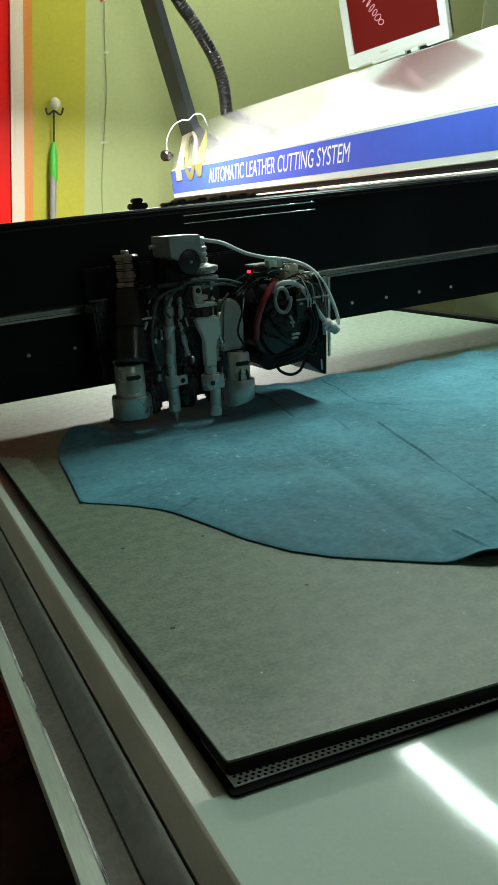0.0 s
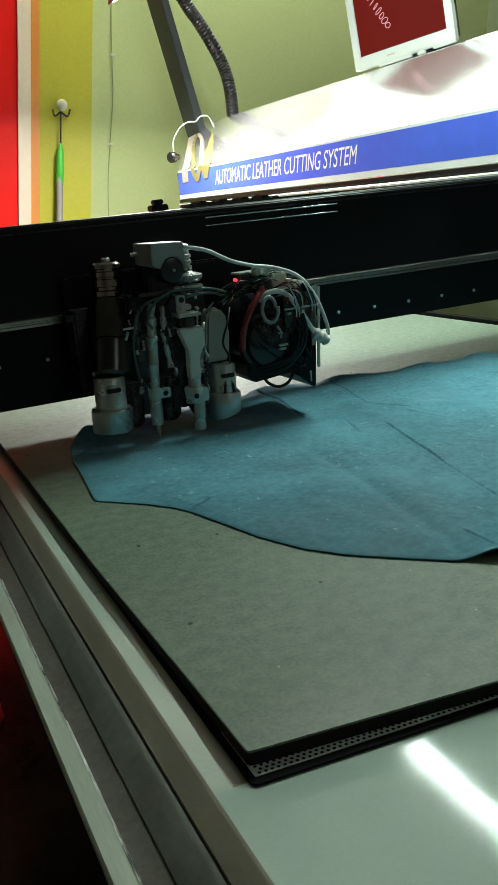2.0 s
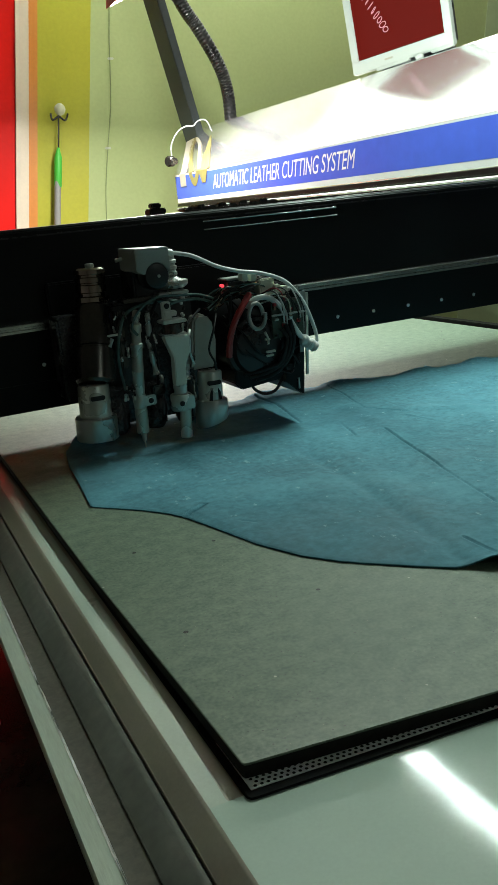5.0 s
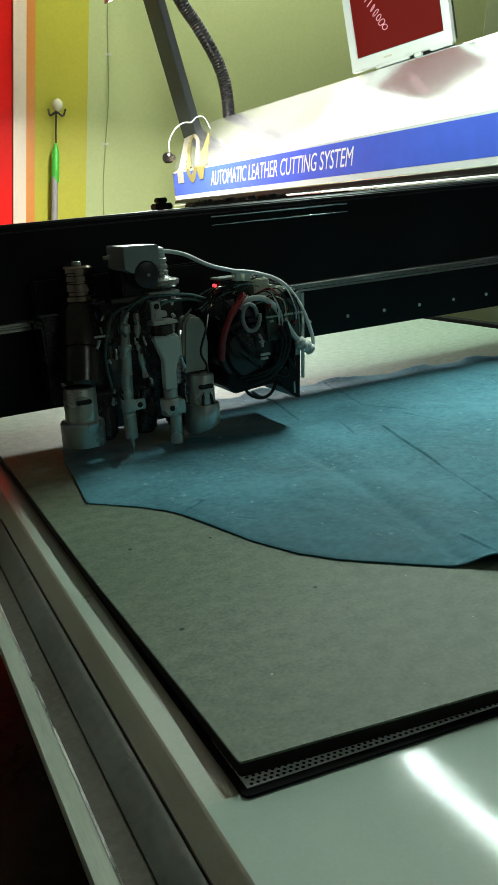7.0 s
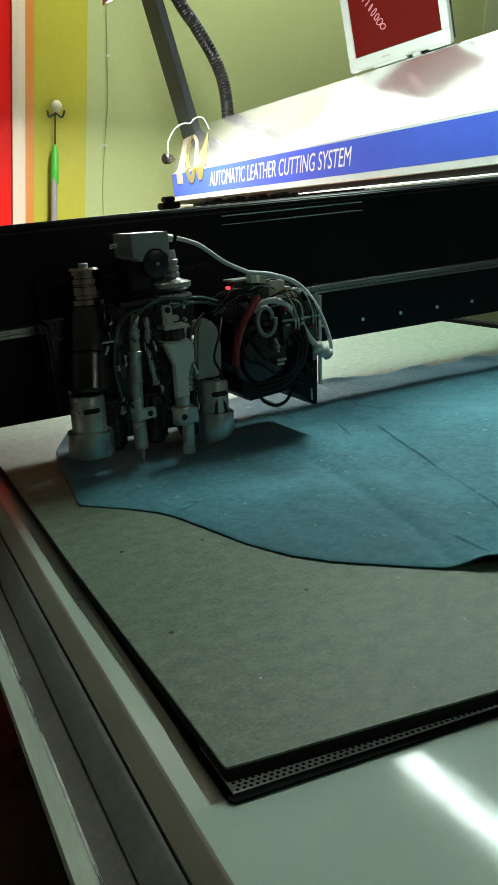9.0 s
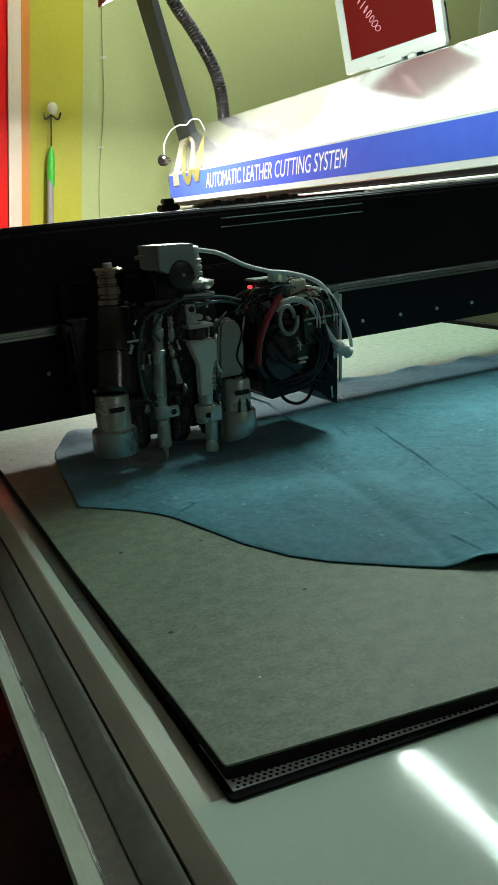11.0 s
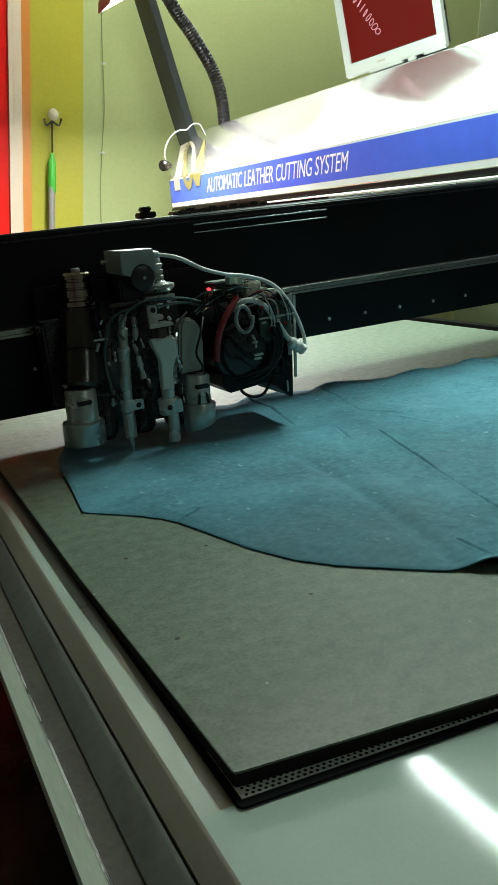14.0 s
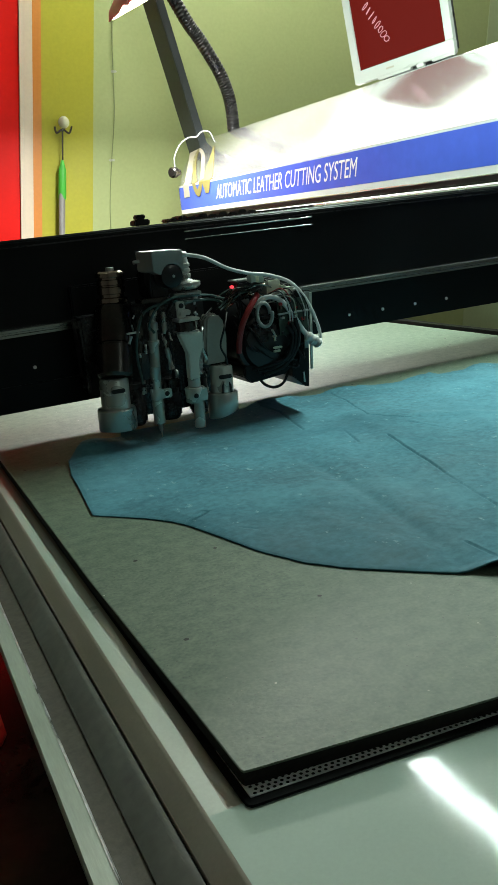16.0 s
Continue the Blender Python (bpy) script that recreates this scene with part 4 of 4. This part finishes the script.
def clamp(h, x, y, z0, z1, r, ear):
    c = part("clamp", lathe(bmesh.new(), (x, y, z0), (x, y, z1), [(0, r * 0.93), (0.08, r), (0.92, r), (1, r * 0.93)]), M_ALU, h, "aluminium clamp ring")
    part("ear", box(x, x + ear, y - r * 0.95, y - r * 0.2, z0 + 0.002, z1 - 0.0015), M_ALU, c, bevel=0.0015)
    zc = (z0 + z1) / 2
    part("screw_hole", rod((x + ear * 0.62 - 0.0 if ear > 0.02 else x - 0.004, y - r * (0.96 if ear > 0.02 else 0.98), zc), (x + ear * 0.62 if ear > 0.02 else x - 0.004, y - r * (0.96 if ear > 0.02 else 0.98) - 0.0012, zc), 0.0042, seg=14), M_HOLE, c)


def actuator(h):
    """The part that lifts: grey cover with a black wheel below and a coil post."""
    a = new("actuator")
    a.parent = h
    a["label"] = "grey box cover with black wheel"
    yf, yk = -0.17, -0.084
    arc = [(0.2585 + 0.019 * math.cos(t), 1.168 + 0.022 * math.sin(t)) for t in [math.pi * (0.10 + 0.82 * k / 12) for k in range(13)]]
    prof = [(0.2275, 1.2125), (0.2275, 1.1805)] + [(x, z) for x, z in reversed(arc)] + [(0.2795, 1.1765), (0.2795, 1.2105)]
    cov = prism(prof, "y", yf, yk)
    part("cover", cov, M_GREYBOX, a, "pale grey cast cover", bevel=0.0012)
    part("wheel", lathe(bmesh.new(), (0.258, -0.171, 1.170), (0.258, -0.13, 1.170), [(0, 0.012), (0.04, 0.018), (0.2, 0.0205), (0.8, 0.0205), (1, 0.018)]), M_BLACKGLOSS, a, "black round wheel")
    part("wheel_screw", rod((0.260, -0.1725, 1.17), (0.260, -0.1708, 1.17), 0.0024, seg=10), M_STEEL, a)
    part("coil_post", lathe(bmesh.new(), (0.2895, -0.135, 1.147), (0.2895, -0.135, 1.202), [(0, 0.020), (0.06, 0.0245), (0.1, 0.0265), (0.2, 0.0265), (0.28, 0.013), (0.34, 0.010), (0.36, 0.012), (0.44, 0.012), (0.46, 0.010), (0.5, 0.010), (0.52, 0.012), (0.6, 0.012), (0.62, 0.010), (0.66, 0.010), (0.68, 0.012), (0.76, 0.012), (0.78, 0.01), (1, 0.009)]), M_STEEL, h, "steel coil post with flange")
    part("plug", rod((0.2795, -0.15, 1.203), (0.292, -0.15, 1.200), 0.0052), M_STEEL, a)
    part("side_pin", rod((0.217, -0.10, 1.196), (0.228, -0.10, 1.197), 0.003), M_STEEL, a)
    part("post", box(0.232, 0.262, -0.13, -0.06, 1.135, 1.1803), M_BLACKGLOSS, a, bevel=0.003)
    part("slide_plate", box(0.262, 0.31, -0.155, -0.125, 1.138, 1.143), M_STEEL, h, "bright slide plate", bevel=0.001)
    part("slide_plate", box(0.205, 0.25, -0.155, -0.12, 1.135, 1.141), M_DARKSTEEL, h, bevel=0.001)
    return a


def electronics(h):
    rnd = random.Random(4)
    y = -0.12
    part("motor_drum", lathe(bmesh.new(), (0.435, -0.138, 1.045), (0.435, -0.03, 1.045), [(0, 0.05), (0.05, 0.06), (0.3, 0.064), (1, 0.064)], 40), M_BLACK, h, "black motor drum")
    part("drum_cover", lathe(bmesh.new(), (0.418, -0.158, 1.035), (0.418, -0.137, 1.035), [(0, 0.030), (0.1, 0.040), (0.5, 0.044), (0.55, 0.050), (1, 0.052)], 36), M_BLACKGLOSS, h, "black ribbed drum cover")
    part("lower_tray", prism([(0.372, 0.985), (0.384, 0.972), (0.452, 0.978), (0.470, 0.990), (0.462, 1.006), (0.376, 1.004)], "y", -0.15, -0.05), M_BLACK, h, "black tray under the drum", bevel=0.002)
    wires(h, rnd)
    for k in range(3):
        part("thick_cable", sweep([(0.470 - 0.008 * k, -0.168, 1.075 - 0.006 * k), (0.474 - 0.006 * k, -0.170, 1.045), (0.463 - 0.007 * k, -0.168, 1.015 - 0.002 * k), (0.440 - 0.010 * k, -0.160, 0.992 + 0.004 * k), (0.41 - 0.010 * k, -0.150, 0.984 + 0.006 * k)], 0.0042 - 0.0005 * k, seg=10), M_RUBBER, h, "thick dark cable")
    for z, w in ((1.048, 0.004), (1.028, 0.008), (1.022, 0.006)):
        part("bright_fitting", box(0.424, 0.424 + 2 * w, -0.172, -0.166, z, z + 0.0035), M_CREAM, h, bevel=0.0008)
    part("y_fitting", sweep([(0.424, -0.170, 1.062), (0.4275, -0.171, 1.052), (0.4275, -0.171, 1.042)], 0.0022, seg=8), M_STEEL, h, "small steel branch fitting")
    part("red_cable", sweep([(0.365, -0.155, 1.03), (0.366, -0.165, 1.06), (0.375, -0.168, 1.085), (0.392, -0.165, 1.107), (0.412, -0.15, 1.122)], 0.0052), M_REDCABLE, h, "thick red cable")
    part("indicator", rod((0.376, -0.125, 1.139), (0.376, -0.132, 1.139), 0.0027), M_LED, h, "lit red indicator")
    part("valve_block", box(0.382, 0.428, -0.14, -0.10, 1.128, 1.146), M_BLACKGLOSS, h, bevel=0.002)
    part("valve_cap", box(0.38, 0.428, -0.138, -0.102, 1.1462, 1.1495), M_GREYBOX, h, bevel=0.001)
    part("terminal_box", box(0.432, 0.458, -0.15, -0.11, 1.112, 1.143), M_CREAM, h, "cream terminal box", bevel=0.002)
    part("circuit_board", box(0.442, 0.497, -0.163, -0.160, 1.048, 1.108), M_PCB, h, "green circuit board")
    for i in range(22):
        x, z = rnd.uniform(0.444, 0.488), rnd.uniform(1.05, 1.10)
        w = rnd.uniform(0.003, 0.008)
        part("component", box(x, x + w, -0.163 - rnd.uniform(0.003, 0.007), -0.1631, z, z + rnd.uniform(0.003, 0.007)), rnd.choice((M_BLACKGLOSS, M_BRASS, M_RED, M_STEEL, M_BLACKGLOSS, M_REDCABLE)), h, bevel=0.0006)
    part("support_bar", box(0.438, 0.503, -0.172, -0.167, 1.084, 1.0868), M_STEEL, h, "bright steel bar", bevel=0.0008)
    for x, z in ((0.455, 1.128), (0.468, 1.124), (0.40, 1.152), (0.415, 1.150)):
        part("white_plug", box(x, x + 0.009, -0.158, -0.14, z - 0.008, z + 0.004), M_CREAM, h, "white wire plug", bevel=0.001)
    part("top_bar", box(0.44, 0.515, -0.12, -0.10, 1.112, 1.119), M_GREYBOX, h, bevel=0.001)
    # drilled plate at the end
    part("end_plate", prism([(0.499, 1.118), (0.505, 1.118), (0.500, 1.02), (0.4935, 0.948), (0.486, 0.950), (0.462, 0.972), (0.462, 0.995), (0.492, 1.02)], "y", -0.155, -0.03), M_BLACK, h, "dark steel end plate", bevel=0.001)
    part("edge_strip", prism([(0.512, 1.112), (0.517, 1.112), (0.507, 0.978), (0.503, 0.978)], "y", -0.15, -0.146), M_ALU, h, "pale edge strip")
    part("edge_plate", prism([(0.4985, 1.116), (0.507, 1.116), (0.4975, 1.018), (0.490, 1.018)], "y", -0.158, -0.1552), M_GREYBOX, h, "pale upright plate")
    part("latch", box(0.483, 0.4855, -0.1575, -0.1552, 0.958, 0.976), M_STEEL, h)
    # cables
    part("main_cable", sweep([(0.394, -0.16, 1.1605), (0.435, -0.16, 1.152), (0.474, -0.16, 1.134), (0.502, -0.16, 1.098), (0.518, -0.16, 1.056), (0.521, -0.16, 1.032), (0.514, -0.16, 1.023)], 0.0031, seg=12), M_GREYCABLE, h, "pale grey cable")
    part("loop_cable", sweep([(0.515, -0.165, 1.025), (0.497, -0.165, 1.038), (0.485, -0.165, 1.052), (0.468, -0.165, 1.082), (0.449, -0.165, 1.107), (0.43, -0.162, 1.116), (0.412, -0.158, 1.112), (0.405, -0.155, 1.10)], 0.0045, seg=12), M_GREYCABLE, h, "pale grey cable")
    part("loop_cable", sweep([(0.412 + 0.0125 * math.cos(t) * (1 + 0.1 * t / 6), -0.168 - 0.001 * t, 1.089 + 0.020 * math.sin(t)) for t in [0.5 * k for k in range(14)]], 0.0032, seg=10, n=3), M_GREYBOX, h, "coiled pale grey cable")
    for k, (x, z) in enumerate(((0.497, 1.036), (0.508, 1.028))):
        part("plug", lathe(bmesh.new(), (x - 0.006, -0.165, z + 0.006), (x + 0.008, -0.165, z - 0.006), [(0, 0.0065), (0.2, 0.0095), (0.5, 0.0095), (0.55, 0.0075), (0.8, 0.0098), (1, 0.0065)], 14), M_GREYCABLE, h, "cable plug")
    part("hanging_wire", sweep([(0.408, -0.13, 1.0), (0.407, -0.135, 0.982), (0.412, -0.138, 0.966), (0.43, -0.14, 0.956), (0.449, -0.14, 0.960), (0.462, -0.14, 0.978), (0.47, -0.14, 0.992)], 0.0026), M_RUBBER, h, "black hanging wire")


def wires(h, rnd):
    for i in range(20):
        p = [Vector((rnd.uniform(0.375, 0.40), rnd.uniform(-0.15, -0.10), rnd.uniform(1.06, 1.13)))]
        p.append(Vector((rnd.uniform(0.38, 0.42), rnd.uniform(-0.165, -0.13), rnd.uniform(1.0, 1.08))))
        p.append(Vector((rnd.uniform(0.41, 0.47), rnd.uniform(-0.165, -0.13), rnd.uniform(0.982, 1.03))))
        p.append(Vector((rnd.uniform(0.46, 0.50), rnd.uniform(-0.16, -0.12), rnd.uniform(0.99, 1.06))))
        p.append(Vector((rnd.uniform(0.45, 0.505), rnd.uniform(-0.15, -0.10), rnd.uniform(1.05, 1.12))))
        part("wire", sweep(p, rnd.uniform(0.0012, 0.0024), seg=6, n=5), M_RUBBER, h)
    for i in range(18):
        p = [Vector((rnd.uniform(0.345, 0.37), rnd.uniform(-0.14, -0.10), rnd.uniform(1.10, 1.125)))]
        p.append(Vector((rnd.uniform(0.37, 0.40), rnd.uniform(-0.15, -0.12), rnd.uniform(1.115, 1.14))))
        p.append(Vector((rnd.uniform(0.40, 0.45), rnd.uniform(-0.155, -0.12), rnd.uniform(1.11, 1.15))))
        p.append(Vector((rnd.uniform(0.45, 0.50), rnd.uniform(-0.15, -0.12), rnd.uniform(1.08, 1.13))))
        part("wire", sweep(p, rnd.uniform(0.001, 0.0018), seg=6, n=5), rnd.choice((M_RUBBER, M_RUBBER, M_BRASS, M_GREENCABLE)), h)
    for i in range(12):
        x, z = rnd.uniform(0.43, 0.47), rnd.uniform(1.10, 1.13)
        p = [Vector((x, -0.15, z)), Vector((x + 0.012, -0.172, z + rnd.uniform(0, 0.012))), Vector((x + 0.026, -0.172, z - rnd.uniform(0.01, 0.03))), Vector((x + 0.03, -0.165, z - rnd.uniform(0.03, 0.06)))]
        part("wire", sweep(p, 0.0011, seg=6, n=5), rnd.choice((M_REDCABLE, M_RUBBER, M_GREYCABLE, M_CREAM, M_RUBBER)), h)


GANTRY = gantry()
HEAD, ACTUATOR, COVER_CABLE = cutting_head()


def motions():
    way = [
        (0, 0.066, 0.992), (0.5, 0.032, 0.986), (1, 0.004, 0.949), (1.5, 0.000, 0.948), (2, -0.001, 0.942),
        (2.5, -0.002, 0.944), (3, -0.005, 0.939), (3.5, -0.005, 0.936), (4, -0.008, 0.936), (4.2, -0.008, 0.936),
        (6.3, -0.058, 0.941), (6.5, -0.060, 0.941), (7, -0.048, 0.894), (7.5, -0.042, 0.832), (8, -0.041, 0.833),
        (8.5, -0.044, 0.829), (9, -0.044, 0.830), (9.2, -0.042, 0.830), (11.3, -0.008, 0.818), (11.5, -0.011, 0.821),
        (12, -0.012, 0.820), (12.5, -0.009, 0.826), (13, -0.008, 0.828), (13.5, -0.010, 0.862), (14, -0.027, 0.945),
        (14.5, -0.015, 0.988), (15, 0.012, 1.010), (15.5, 0.026, 1.010), (16, 0.036, 1.036),
    ]
    walk(GANTRY, [(t, pose(0, y, 0)) for t, x, y in way])
    walk(HEAD, [(t, pose(x, y, 0)) for t, x, y in way])
    lift = [(0, 0), (6.3, 0), (6.4, 0.002), (6.5, 0.017), (6.65, 0.017), (6.8, 0), (7.4, 0.002), (7.6, 0.005), (7.9, 0.016), (9.1, 0.018), (9.2, 0.002), (11.3, 0.002), (12.7, 0.002), (12.9, 0.016), (13.1, 0.016), (13.3, 0.003), (16, 0.003)]
    walk(ACTUATOR, [(t, pose(0, 0, z)) for t, z in lift])
    walk(COVER_CABLE, [(t, pose(*CABLE_PIVOT, 0, math.degrees(math.asin(z / 0.104)), 0)) for t, z in lift])


motions()
